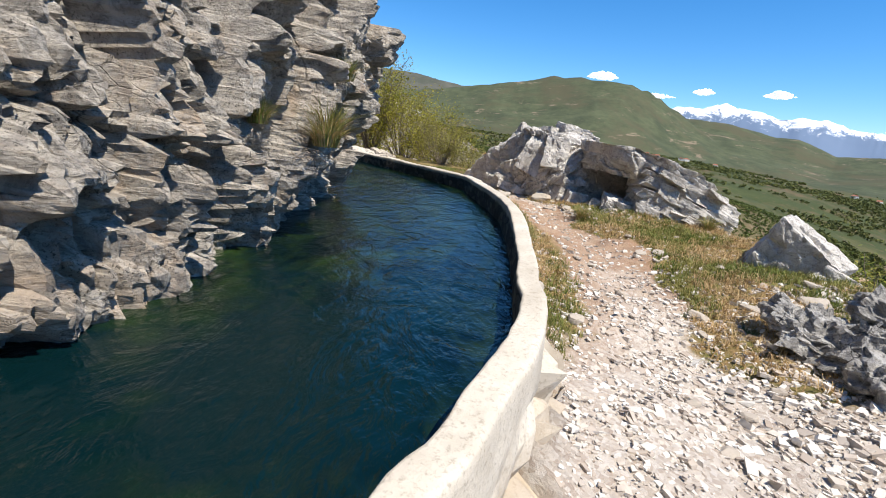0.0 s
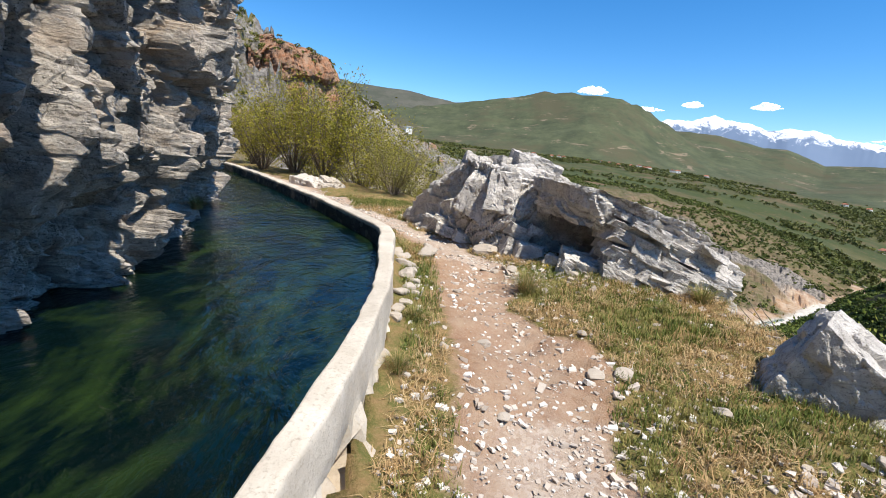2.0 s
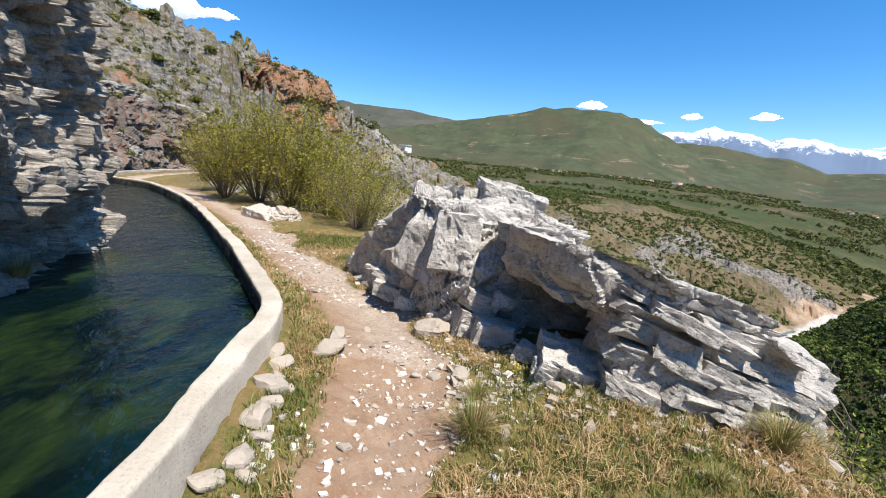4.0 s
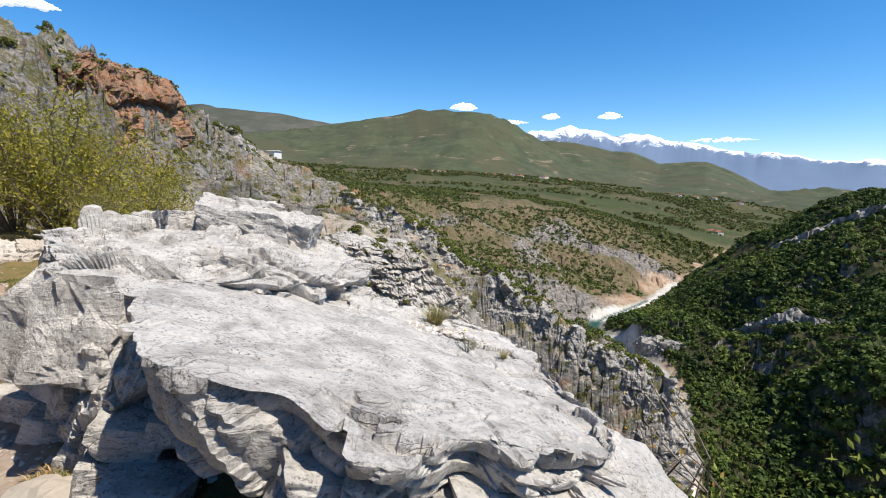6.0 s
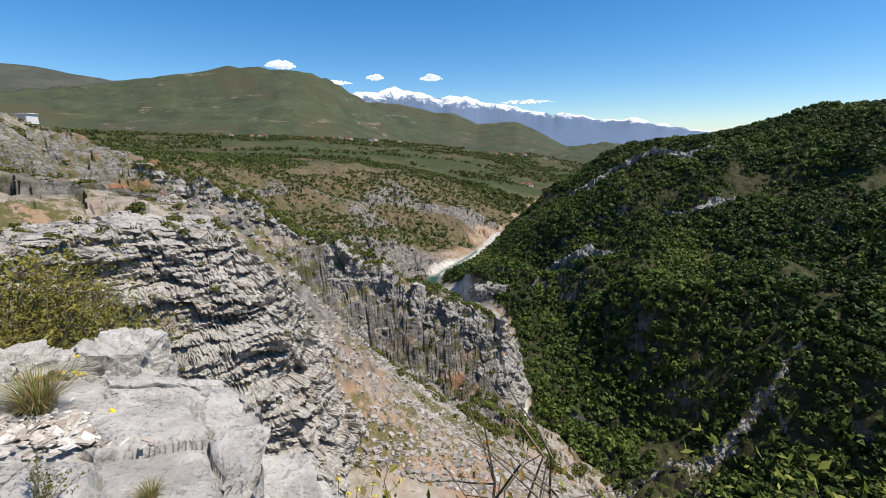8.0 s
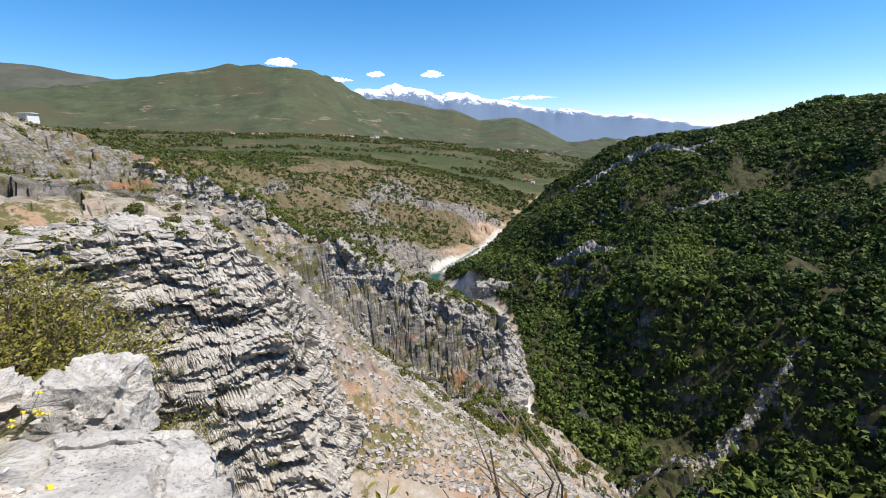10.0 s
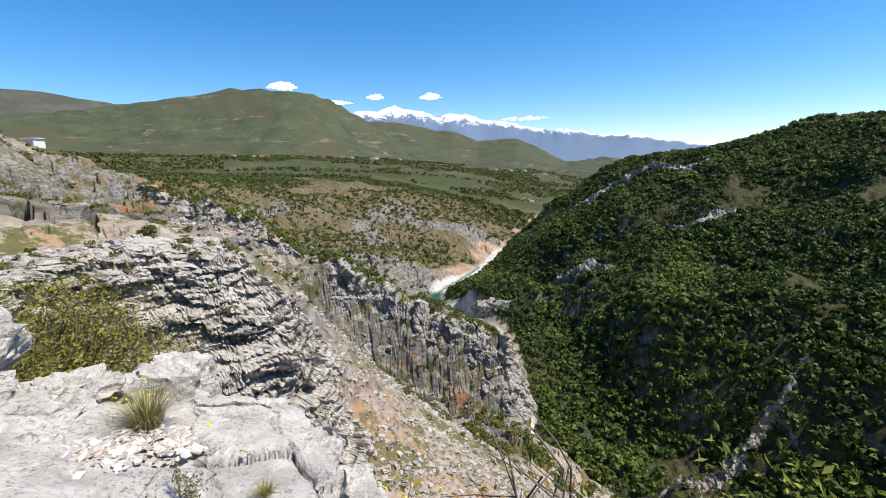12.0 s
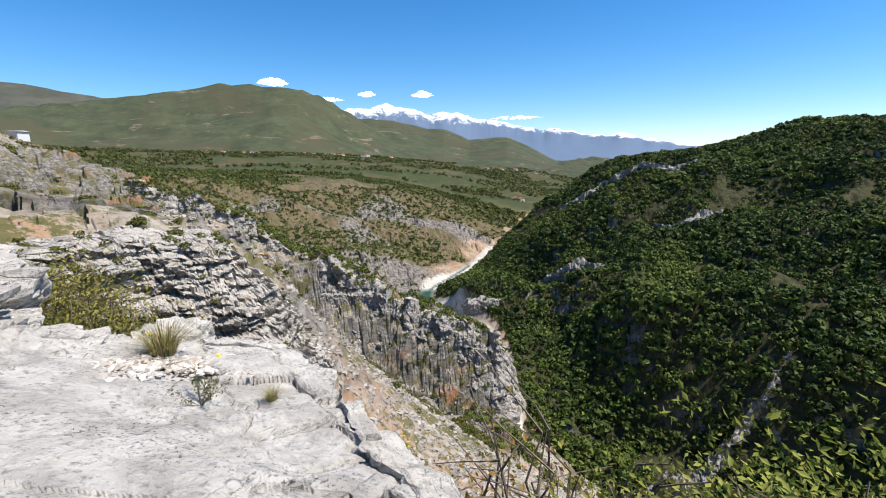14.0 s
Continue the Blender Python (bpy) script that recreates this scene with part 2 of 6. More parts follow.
def limestone(name, grey, pale, dark, tan, tan_amount=0.45, scale=1.0, joints=0.8, beds=1.6, streaks=0.55):
    """Weathered limestone. joints: how strongly dark open joints show; beds: how flat the pieces between them lie."""
    m, nt, bsdf = material(name)
    b = Build(nt)
    grey, pale, dark, tan = (tuple(0.86 * c for c in k) for k in (grey, pale, dark, tan))
    big = b.noise(0.9 * scale, 5, 0.6)
    mid = b.noise(5 * scale, 8, 0.7, distort=0.6)
    fine = b.noise(38 * scale, 6, 0.75)
    col = b.mix(b.level(mid, 0.41, 0.57), grey, pale)
    col = b.mix(b.math("MULTIPLY", b.level(fine, 0.54, 0.64), 0.7), col, dark)
    stain = b.noise(1.7 * scale, 6, 0.75, distort=1.0)
    col = b.mix(b.level(stain, 0.62 - 0.2 * tan_amount, 0.85 - 0.2 * tan_amount), col, tan)
    col = b.mix(b.math("MULTIPLY", b.level(big, 0.3, 0.7), 0.35), col, pale)
    # lichen: black specks gathered in patches, a few white ones
    specks = b.math("MULTIPLY", b.level(b.noise(70 * scale, 3, 0.7), 0.56, 0.62), b.level(b.noise(3.2 * scale, 6, 0.7), 0.44, 0.60))
    col = b.mix(b.math("MULTIPLY", specks, 0.85), col, dark)
    # open joints at two sizes, bent by noise
    bent = b.node("ShaderNodeVectorMath", operation="ADD")
    shift = b.node("ShaderNodeTexNoise")
    shift.inputs["Scale"].default_value, shift.inputs["Detail"].default_value = 1.8 * scale, 5
    b.link(b.place(), shift.inputs["Vector"])
    less = b.node("ShaderNodeVectorMath", operation="SCALE")
    less.inputs["Scale"].default_value = 0.45 / scale
    b.link(shift.outputs["Color"], less.inputs[0])
    b.link(b.place((1.0, 1.0, beds)), bent.inputs[0])
    b.link(less.outputs[0], bent.inputs[1])
    gap1 = b.voronoi(1.9 * scale, "DISTANCE_TO_EDGE", bent.outputs[0]).outputs["Distance"]
    gap2 = b.voronoi(6.5 * scale, "DISTANCE_TO_EDGE", bent.outputs[0]).outputs["Distance"]
    open1 = b.math("MULTIPLY", b.level(gap1, 0.022, 0.004), b.level(b.noise(1.2 * scale, 6, 0.7), 0.50, 0.60))
    open2 = b.math("MULTIPLY", b.level(gap2, 0.035, 0.006), b.level(b.noise(2.1 * scale, 6, 0.7), 0.52, 0.62))
    opened = b.math("MAXIMUM", open1, open2)
    col = b.mix(b.math("MULTIPLY", opened, joints), col, tuple(0.4 * c for c in dark))
    strata = b.noise(7 * scale, 7, 0.75, vector=b.place((1.0, 1.0, 4.5)), distort=0.5)
    col = b.mix(b.math("MULTIPLY", b.level(strata, 0.56, 0.66), streaks), col, tuple(0.8 * c for c in dark))
    b.link(col, bsdf.inputs["Base Color"])
    bsdf.inputs["Roughness"].default_value = 0.88
    bsdf.inputs["Specular IOR Level"].default_value = 0.25
    h = b.math("SUBTRACT", b.math("ADD", b.math("MULTIPLY", fine, 0.6), b.math("SUBTRACT", mid, b.math("MULTIPLY", strata, 1.6 * streaks))), b.math("MULTIPLY", opened, 1.2 * joints))
    b.bump(h, 0.85, 0.035 / scale, bsdf)
    return m


M_CLIFF = limestone("cliff_limestone", (0.24, 0.22, 0.20), (0.60, 0.545, 0.475), (0.04, 0.036, 0.033), (0.45, 0.32, 0.21), 0.6, 1.0, 0.35, 1.6, 0.75)
M_SLAB = limestone("slab_limestone", (0.45, 0.42, 0.385), (0.72, 0.68, 0.63), (0.075, 0.072, 0.07), (0.50, 0.44, 0.38), 0.3, 1.0, 0.25, 3.5, 0.28)
M_DARKROCK = limestone("dark_limestone", (0.22, 0.21, 0.20), (0.54, 0.52, 0.49), (0.045, 0.044, 0.044), (0.36, 0.30, 0.24), 0.3)
M_CRAG = limestone("crag_limestone", (0.22, 0.212, 0.20), (0.52, 0.49, 0.445), (0.05, 0.05, 0.05), (0.36, 0.25, 0.16), 0.4, 0.2, 0.9, 0.7)
M_RED = limestone("red_rock", (0.32, 0.19, 0.115), (0.42, 0.29, 0.20), (0.12, 0.07, 0.05), (0.42, 0.15, 0.055), 0.9, 0.2)


def stone_material(name, a, c, d):
    a, c, d = (tuple(0.84 * q for q in k) for k in (a, c, d))
    m, nt, bsdf = material(name)
    b = Build(nt)
    r = b.island()
    col = b.ramp(r, [(0.0, a), (0.5, c), (0.9, d)])
    n = b.noise(45, 5, 0.7)
    col = b.mix(b.math("MULTIPLY", b.level(n, 0.5, 0.7), 0.4), col, (0.25, 0.22, 0.19))
    b.link(col, bsdf.inputs["Base Color"])
    bsdf.inputs["Roughness"].default_value = 0.9
    b.bump(n, 0.4, 0.01, bsdf)
    return m


M_STONE = stone_material("loose_limestone", (0.36, 0.30, 0.24), (0.50, 0.44, 0.37), (0.62, 0.57, 0.51))
M_CHIP = stone_material("scree_chips", (0.22, 0.20, 0.18), (0.38, 0.34, 0.30), (0.50, 0.46, 0.42))
M_GRAVEL = stone_material("gravel_chips", (0.40, 0.33, 0.27), (0.62, 0.55, 0.48), (0.80, 0.76, 0.70))


def ground_material():
    m, nt, bsdf = material("ground_earth")
    b = Build(nt)
    fine = b.noise(60, 6, 0.75)
    mid = b.noise(6, 6, 0.65)
    soil = b.mix(b.level(mid, 0.35, 0.7), (0.27, 0.155, 0.092), (0.36, 0.255, 0.172))
    soil = b.mix(b.math("MULTIPLY", b.level(fine, 0.5, 0.7), 0.5), soil, (0.42, 0.34, 0.26))
    gravel = b.ramp(b.voronoi(38).outputs["Color"], [(0.0, (0.36, 0.29, 0.24)), (0.5, (0.50, 0.44, 0.38)), (1.0, (0.62, 0.57, 0.52))])
    grass = b.mix(b.level(b.noise(5, 7, 0.75), 0.4, 0.6), (0.235, 0.155, 0.073), (0.105, 0.115, 0.032))
    grass = b.mix(b.math("MULTIPLY", b.level(fine, 0.45, 0.7), 0.6), grass, (0.33, 0.23, 0.11))
    col = b.mix(b.attr("gravel"), soil, gravel)
    edge = b.math("ADD", b.attr("grass"), b.math("SUBTRACT", b.noise(4, 6, 0.7), 0.5))
    col = b.mix(b.level(edge, 0.35, 0.6), col, grass)
    # slopes farther off: scree and rock where steep, scrub elsewhere
    coarse = b.noise(0.25, 8, 0.7)
    scree = b.mix(b.level(b.noise(1.6, 8, 0.75), 0.4, 0.65), (0.28, 0.235, 0.185), (0.42, 0.38, 0.325))
    scree = b.mix(b.level(b.noise(0.09, 6, 0.7), 0.50, 0.64), scree, (0.34, 0.20, 0.115))
    rock = b.mix(b.level(b.noise(0.8, 8, 0.75, vector=b.place((1, 1, 1.8))), 0.38, 0.62), (0.05, 0.048, 0.045), (0.33, 0.31, 0.285))
    rock = b.mix(b.level(b.noise(0.22, 8, 0.75), 0.5, 0.72), rock, (0.24, 0.20, 0.16))
    slope = b.mix(b.level(b.math("ADD", b.up(), b.math("MULTIPLY", coarse, 0.5)), 0.92, 0.78), scree, rock)
    rust = b.mix(b.level(b.noise(0.07, 8, 0.7), 0.55, 0.64), rock, (0.28, 0.14, 0.075))
    slope = b.mix(b.level(b.math("ADD", b.attr("rock"), b.math("SUBTRACT", b.noise(0.9, 8, 0.75), 0.5)), 0.3, 0.55), slope, rust)
    scrub = b.mix(b.level(b.noise(0.5, 8, 0.7), 0.4, 0.6), (0.055, 0.075, 0.022), (0.15, 0.125, 0.055))
    slope = b.mix(b.level(b.math("ADD", coarse, b.math("MULTIPLY", b.noise(1.8, 8, 0.8), 0.75)), 0.88, 0.96), slope, scrub)
    col = b.mix(b.attr("slope"), col, slope)
    wood = b.mix(b.level(b.noise(0.35, 8, 0.75), 0.38, 0.62), (0.020, 0.027, 0.010), (0.075, 0.068, 0.034))
    wood = b.mix(b.level(b.up(), 0.50, 0.36), wood, rock)
    col = b.mix(b.attr("wood"), col, wood)
    bank = b.mix(b.level(b.noise(0.10, 8, 0.75), 0.40, 0.60), (0.085, 0.085, 0.036), (0.155, 0.112, 0.070))
    bank = b.mix(b.level(b.noise(0.35, 8, 0.8), 0.52, 0.66), bank, (0.21, 0.165, 0.115))
    bank = b.mix(b.level(b.math("ADD", b.attr("bankrock"), b.math("SUBTRACT", b.noise(0.25, 8, 0.8), 0.5)), 0.35, 0.62), bank, b.mix(b.level(b.noise(0.5, 8, 0.75), 0.4, 0.6), (0.07, 0.066, 0.06), (0.28, 0.25, 0.22)))
    bank = b.mix(b.attr("shore"), bank, b.mix(b.level(b.noise(0.12, 8, 0.7), 0.4, 0.62), (0.30, 0.18, 0.105), (0.46, 0.37, 0.28)))
    col = b.mix(b.attr("bank"), col, bank)
    field = b.voronoi(0.011, vector=b.place((1, 2.2, 0.0)))
    plain = b.ramp(field.outputs["Color"], [(0.0, (0.042, 0.054, 0.02)), (0.35, (0.064, 0.076, 0.026)), (0.62, (0.13, 0.088, 0.052)), (0.9, (0.058, 0.068, 0.026))])
    plain = b.mix(b.level(b.noise(0.02, 10, 0.75), 0.40, 0.56), plain, (0.045, 0.058, 0.022))
    plain = b.mix(b.level(b.noise(0.05, 8, 0.75, distort=0.5), 0.57, 0.66), plain, (0.15, 0.10, 0.062))
    col = b.mix(b.attr("plain"), col, b.mix(b.attr("shore"), plain, (0.32, 0.19, 0.11)))
    hill = b.mix(b.level(b.noise(0.012, 10, 0.8), 0.40, 0.60), (0.046, 0.056, 0.032), (0.080, 0.092, 0.050))
    hill = b.mix(b.level(b.noise(0.0035, 8, 0.7), 0.50, 0.62), hill, (0.075, 0.072, 0.042))
    hill = b.mix(b.level(b.noise(0.007, 8, 0.78, vector=b.place((1, 1, 5.0)), distort=0.4), 0.585, 0.64), hill, (0.19, 0.15, 0.105))
    hill = b.mix(b.math("MULTIPLY", b.attr("moor"), 0.7), hill, b.mix(b.level(b.noise(0.004, 9, 0.75), 0.42, 0.6), (0.062, 0.066, 0.058), (0.105, 0.10, 0.090)))
    col = b.mix(b.attr("hill"), col, hill)
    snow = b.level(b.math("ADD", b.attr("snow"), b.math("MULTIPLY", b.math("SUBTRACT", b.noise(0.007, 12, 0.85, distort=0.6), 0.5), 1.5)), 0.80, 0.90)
    # blue of distance haze is mixed into the far ranges' rock colour
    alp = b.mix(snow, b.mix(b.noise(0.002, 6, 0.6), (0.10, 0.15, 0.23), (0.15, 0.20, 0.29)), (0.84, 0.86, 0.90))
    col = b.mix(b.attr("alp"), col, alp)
    river = b.mix(b.level(b.noise(0.3, 6, 0.7), 0.4, 0.6), (0.44, 0.41, 0.36), (0.62, 0.58, 0.52))
    col = b.mix(b.attr("river"), col, river)
    col = b.mix(b.attr("stream"), col, (0.018, 0.065, 0.055))
    b.link(col, bsdf.inputs["Base Color"])
    bsdf.inputs["Roughness"].default_value = 0.95
    bsdf.inputs["Specular IOR Level"].default_value = 0.15
    crags = b.math("MULTIPLY", b.math("MULTIPLY", b.noise(0.8, 10, 0.78, vector=b.place((1, 1, 1.6)), distort=0.8), b.attr("rock")), 22.0)
    b.bump(b.math("ADD", crags, b.math("ADD", fine, b.math("MULTIPLY", mid, 0.6))), 0.7, 0.03, bsdf)
    return m


def node_z(self):
    s = self.node("ShaderNodeSeparateXYZ")
    self.link(self.place(), s.inputs[0])
    return s.outputs[2]


Build.node_z = node_z
M_GROUND = ground_material()


def concrete_material():
    m, nt, bsdf = material("whitewashed_concrete")
    b = Build(nt)
    mid, fine = b.noise(3, 6, 0.65), b.noise(50, 6, 0.7)
    col = b.mix(b.level(mid, 0.35, 0.7), (0.44, 0.39, 0.32), (0.60, 0.55, 0.47))
    col = b.mix(b.math("MULTIPLY", b.level(fine, 0.52, 0.66), 0.6), col, (0.26, 0.22, 0.17))
    col = b.mix(b.math("MULTIPLY", b.level(b.noise(1.1, 8, 0.75), 0.5, 0.62), 0.45), col, (0.33, 0.29, 0.23))
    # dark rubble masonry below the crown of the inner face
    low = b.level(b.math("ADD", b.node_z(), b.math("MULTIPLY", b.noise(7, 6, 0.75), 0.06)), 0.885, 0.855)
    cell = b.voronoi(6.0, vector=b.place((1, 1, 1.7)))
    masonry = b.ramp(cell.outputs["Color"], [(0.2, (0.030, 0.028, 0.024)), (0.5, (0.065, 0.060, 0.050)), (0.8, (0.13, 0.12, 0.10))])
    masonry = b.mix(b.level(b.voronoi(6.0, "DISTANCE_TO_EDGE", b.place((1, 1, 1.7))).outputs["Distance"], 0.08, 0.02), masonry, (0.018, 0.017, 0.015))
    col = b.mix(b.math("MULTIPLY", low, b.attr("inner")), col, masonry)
    # weathered mortar and earth toward the foot
    dirt = b.level(b.math("ADD", b.node_z(), b.math("MULTIPLY", b.math("SUBTRACT", b.noise(6, 8, 0.75), 0.5), 0.5)), 0.55, 0.38)
    col = b.mix(b.math("MULTIPLY", dirt, 0.6), col, (0.36, 0.29, 0.22))
    b.link(col, bsdf.inputs["Base Color"])
    bsdf.inputs["Roughness"].default_value = 0.9
    b.bump(b.math("ADD", fine, mid), 0.5, 0.012, bsdf)
    return m


def water_material():
    m, nt, bsdf = material("canal_water")
    b = Build(nt)
    weed = b.noise(1.1, 6, 0.65, vector=b.place((1.0, 0.55, 1.0)), distort=1.2)
    streak = b.noise(4.5, 5, 0.7, vector=b.place((1.0, 0.35, 1.0)), distort=1.5)
    bottom = b.mix(b.level(b.math("ADD", weed, b.math("MULTIPLY", b.math("SUBTRACT", streak, 0.5), 0.3)), 0.45, 0.68), (0.0008, 0.0045, 0.0045), (0.018, 0.036, 0.009))
    col = b.mix(b.level(b.noise(0.5, 4, 0.6), 0.52, 0.62), bottom, (0.001, 0.010, 0.012))
    b.link(col, bsdf.inputs["Base Color"])
    bsdf.inputs["Roughness"].default_value = 0.06
    bsdf.inputs["IOR"].default_value = 1.33
    w1 = b.noise(3.0, 4, 0.55, vector=b.place((1.2, 0.7, 1.0)), distort=1.2)
    w2 = b.noise(11.0, 4, 0.6, vector=b.place((1.2, 0.8, 1.0)), distort=0.6)
    b.bump(b.math("ADD", w1, b.math("MULTIPLY", w2, 0.35)), 0.35, 0.10, bsdf)
    return m


def leaf_material(name, stops, big=0.08, trans=0.25):
    m, nt, bsdf = material(name)
    b = Build(nt)
    col = b.ramp(b.island(), stops)
    patch = b.noise(big, 5, 0.65)
    col = b.mix(b.math("MULTIPLY", b.level(patch, 0.46, 0.64), 0.65), col, stops[-1][1])
    col = b.mix(b.math("MULTIPLY", b.level(b.noise(big * 2.3, 5, 0.7), 0.5, 0.36), 0.6), col, stops[0][1])
    b.link(col, bsdf.inputs["Base Color"])
    bsdf.inputs["Roughness"].default_value = 0.7
    bsdf.inputs["Specular IOR Level"].default_value = 0.25
    if trans:
        t = b.node("ShaderNodeBsdfTranslucent")
        b.link(col, t.inputs[0])
        x = b.node("ShaderNodeMixShader")
        x.inputs[0].default_value = trans
        out = nt.nodes["Material Output"]
        b.link(bsdf.outputs[0], x.inputs[1])
        b.link(t.outputs[0], x.inputs[2])
        b.link(x.outputs[0], out.inputs[0])
    return m


def plain_material(name, a, c, scale=20, rough=0.8, bump=0.2):
    m, nt, bsdf = material(name)
    b = Build(nt)
    n = b.noise(scale, 6, 0.65)
    b.link(b.mix(b.level(n, 0.35, 0.65), a, c), bsdf.inputs["Base Color"])
    bsdf.inputs["Roughness"].default_value = rough
    b.bump(n, bump, 0.02, bsdf)
    return m


M_CONCRETE = concrete_material()
M_WATER = water_material()
M_WOODLEAF = leaf_material("woodland_leaves", [(0.0, (0.010, 0.020, 0.005)), (0.4, (0.034, 0.062, 0.011)), (0.75, (0.072, 0.112, 0.018)), (1.0, (0.14, 0.18, 0.032))], 0.035, 0.12)
M_SCRUBLEAF = leaf_material("scrub_leaves", [(0.0, (0.035, 0.046, 0.013)), (0.5, (0.085, 0.10, 0.024)), (1.0, (0.15, 0.155, 0.04))], 0.02, 0.15)
M_BANKLEAF = leaf_material("bank_leaves", [(0.0, (0.034, 0.050, 0.011)), (0.5, (0.076, 0.104, 0.021)), (1.0, (0.145, 0.165, 0.036))], 0.03, 0.15)
M_SHRUBLEAF = leaf_material("shrub_leaves", [(0.0, (0.05, 0.06, 0.015)), (0.5, (0.11, 0.125, 0.025)), (1.0, (0.20, 0.19, 0.04))], 0.6, 0.3)
M_BUSHLEAF = leaf_material("spring_leaves", [(0.0, (0.17, 0.17, 0.025)), (0.5, (0.28, 0.27, 0.035)), (1.0, (0.42, 0.36, 0.05))], 0.7, 0.35)
M_OLIVE = leaf_material("olive_leaves", [(0.0, (0.13, 0.13, 0.03)), (0.5, (0.24, 0.225, 0.045)), (1.0, (0.36, 0.31, 0.07))], 0.7, 0.3)
M_SAPLING = leaf_material("young_leaves", [(0.0, (0.16, 0.20, 0.03)), (0.5, (0.26, 0.30, 0.05)), (1.0, (0.40, 0.40, 0.10))], 0.7, 0.4)
M_RUSSET = leaf_material("russet_leaves", [(0.0, (0.20, 0.17, 0.04)), (0.5, (0.36, 0.17, 0.05)), (1.0, (0.42, 0.26, 0.07))], 0.7, 0.3)
M_FRINGE = leaf_material("fringe_leaves", [(0.0, (0.05, 0.07, 0.015)), (0.5, (0.11, 0.14, 0.025)), (1.0, (0.18, 0.20, 0.04))], 0.1, 0.25)
M_DRY = leaf_material("dry_grass_blades", [(0.0, (0.38, 0.25, 0.12)), (0.5, (0.52, 0.41, 0.23)), (1.0, (0.42, 0.27, 0.12))], 1.6, 0.2)
M_GREEN = leaf_material("green_grass_blades", [(0.0, (0.085, 0.125, 0.025)), (0.5, (0.15, 0.19, 0.04)), (1.0, (0.36, 0.30, 0.11))], 1.6, 0.25)
M_TWIG = plain_material("twig_bark", (0.10, 0.075, 0.05), (0.20, 0.16, 0.12))
M_YELLOW = plain_material("yellow_petals", (0.75, 0.58, 0.02), (0.85, 0.70, 0.05))
M_WHITE = plain_material("white_render", (0.70, 0.69, 0.66), (0.80, 0.79, 0.76), 2)
M_ROOF = plain_material("clay_roof", (0.32, 0.12, 0.07), (0.42, 0.18, 0.10), 1)
M_CLOUD = plain_material("cloud_white", (0.85, 0.86, 0.88), (0.9, 0.9, 0.9), 0.01, 1.0, 0.0)
# the clouds glow faintly themselves, in place of sunlight scattered inside them
M_CLOUD.node_tree.nodes["Principled BSDF"].inputs["Emission Color"].default_value = (0.9, 0.95, 1.0, 1)
M_CLOUD.node_tree.nodes["Principled BSDF"].inputs["Emission Strength"].default_value = 0.45
M_STEEL = plain_material("galvanised_steel", (0.25, 0.26, 0.27), (0.35, 0.36, 0.37), 3, 0.5)

# ---- the plan: canal, path and landform lines ----
WALL_TOP, WATER, WALL_W = 0.90, 0.64, 0.23
WALL_LINE = [(0.55, -6), (0.85, -3), (0.98, -0.5), (1.20, 0.95), (1.37, 1.31), (1.53, 1.69), (1.70, 2.15), (1.83, 2.9), (1.99, 4.4), (2.03, 5.6), (1.87, 7.3), (1.70, 8.5), (1.02, 9.8), (-0.45, 12.2), (-4.3, 18.0), (-9.2, 24.0), (-12.6, 26.6), (-15.0, 29.5), (-17.0, 34), (-18.5, 40), (-20, 48), (-22, 58), (-23, 68)]
CLIFF_LINE = [(-0.9, -6), (-0.5, -3), (-0.2, -0.5), (-0.12, 1.2), (0.0, 2.4), (0.02, 3.6), (0.0, 4.8), (-0.14, 6.2), (-0.22, 6.8), (-0.58, 7.6), (-0.85, 8.7), (-1.2, 9.7), (-1.9, 11.1), (-3.2, 12.9), (-4.5, 14.6), (-6.7, 17.4), (-10.2, 21.4), (-13.8, 24.4), (-17.6, 26.6), (-20.2, 29), (-21.7, 34.5), (-23, 41), (-24.4, 49), (-26.4, 59), (-27.4, 69)]


def smooth_line(points, step):
    """Points evenly along a Catmull-Rom line."""
    p = np.array(points, dtype=float)
    p = np.vstack([2 * p[0] - p[1], p, 2 * p[-1] - p[-2]])
    out = []
    for k in range(1, len(p) - 2):
        t = np.linspace(0, 1, 40, endpoint=False)[:, None]
        a, b, c, d = p[k - 1], p[k], p[k + 1], p[k + 2]
        out.append(0.5 * (2 * b + (c - a) * t + (2 * a - 5 * b + 4 * c - d) * t ** 2 + (3 * b - a - 3 * c + d) * t ** 3))
    q = np.vstack(out + [p[-2][None]])
    s = np.concatenate([[0], np.cumsum(np.linalg.norm(np.diff(q, axis=0), axis=1))])
    u = np.arange(0, s[-1], step)
    return np.stack([np.interp(u, s, q[:, k]) for k in range(q.shape[1])], 1)


WALL_PTS = smooth_line(WALL_LINE, 0.06)
CLIFF_PTS = smooth_line(CLIFF_LINE, 0.1)


def side_of(line, x, y):
    """Signed distance to the line (positive: east of it) and how far north the nearest point lies."""
    pts = line
    tan = np.gradient(pts, axis=0)
    tan /= np.linalg.norm(tan, axis=1)[:, None]
    out, yy = np.empty(len(x)), np.empty(len(x))
    for a in range(0, len(x), 20000):
        px, py = x[a:a + 20000], y[a:a + 20000]
        d = (px[:, None] - pts[None, :, 0]) ** 2 + (py[:, None] - pts[None, :, 1]) ** 2
        k = d.argmin(1)
        dx, dy = px - pts[k, 0], py - pts[k, 1]
        out[a:a + 20000] = np.sqrt(d[np.arange(len(px)), k]) * np.sign(dx * tan[k, 1] - dy * tan[k, 0])
        yy[a:a + 20000] = pts[k, 1]
    return out, yy


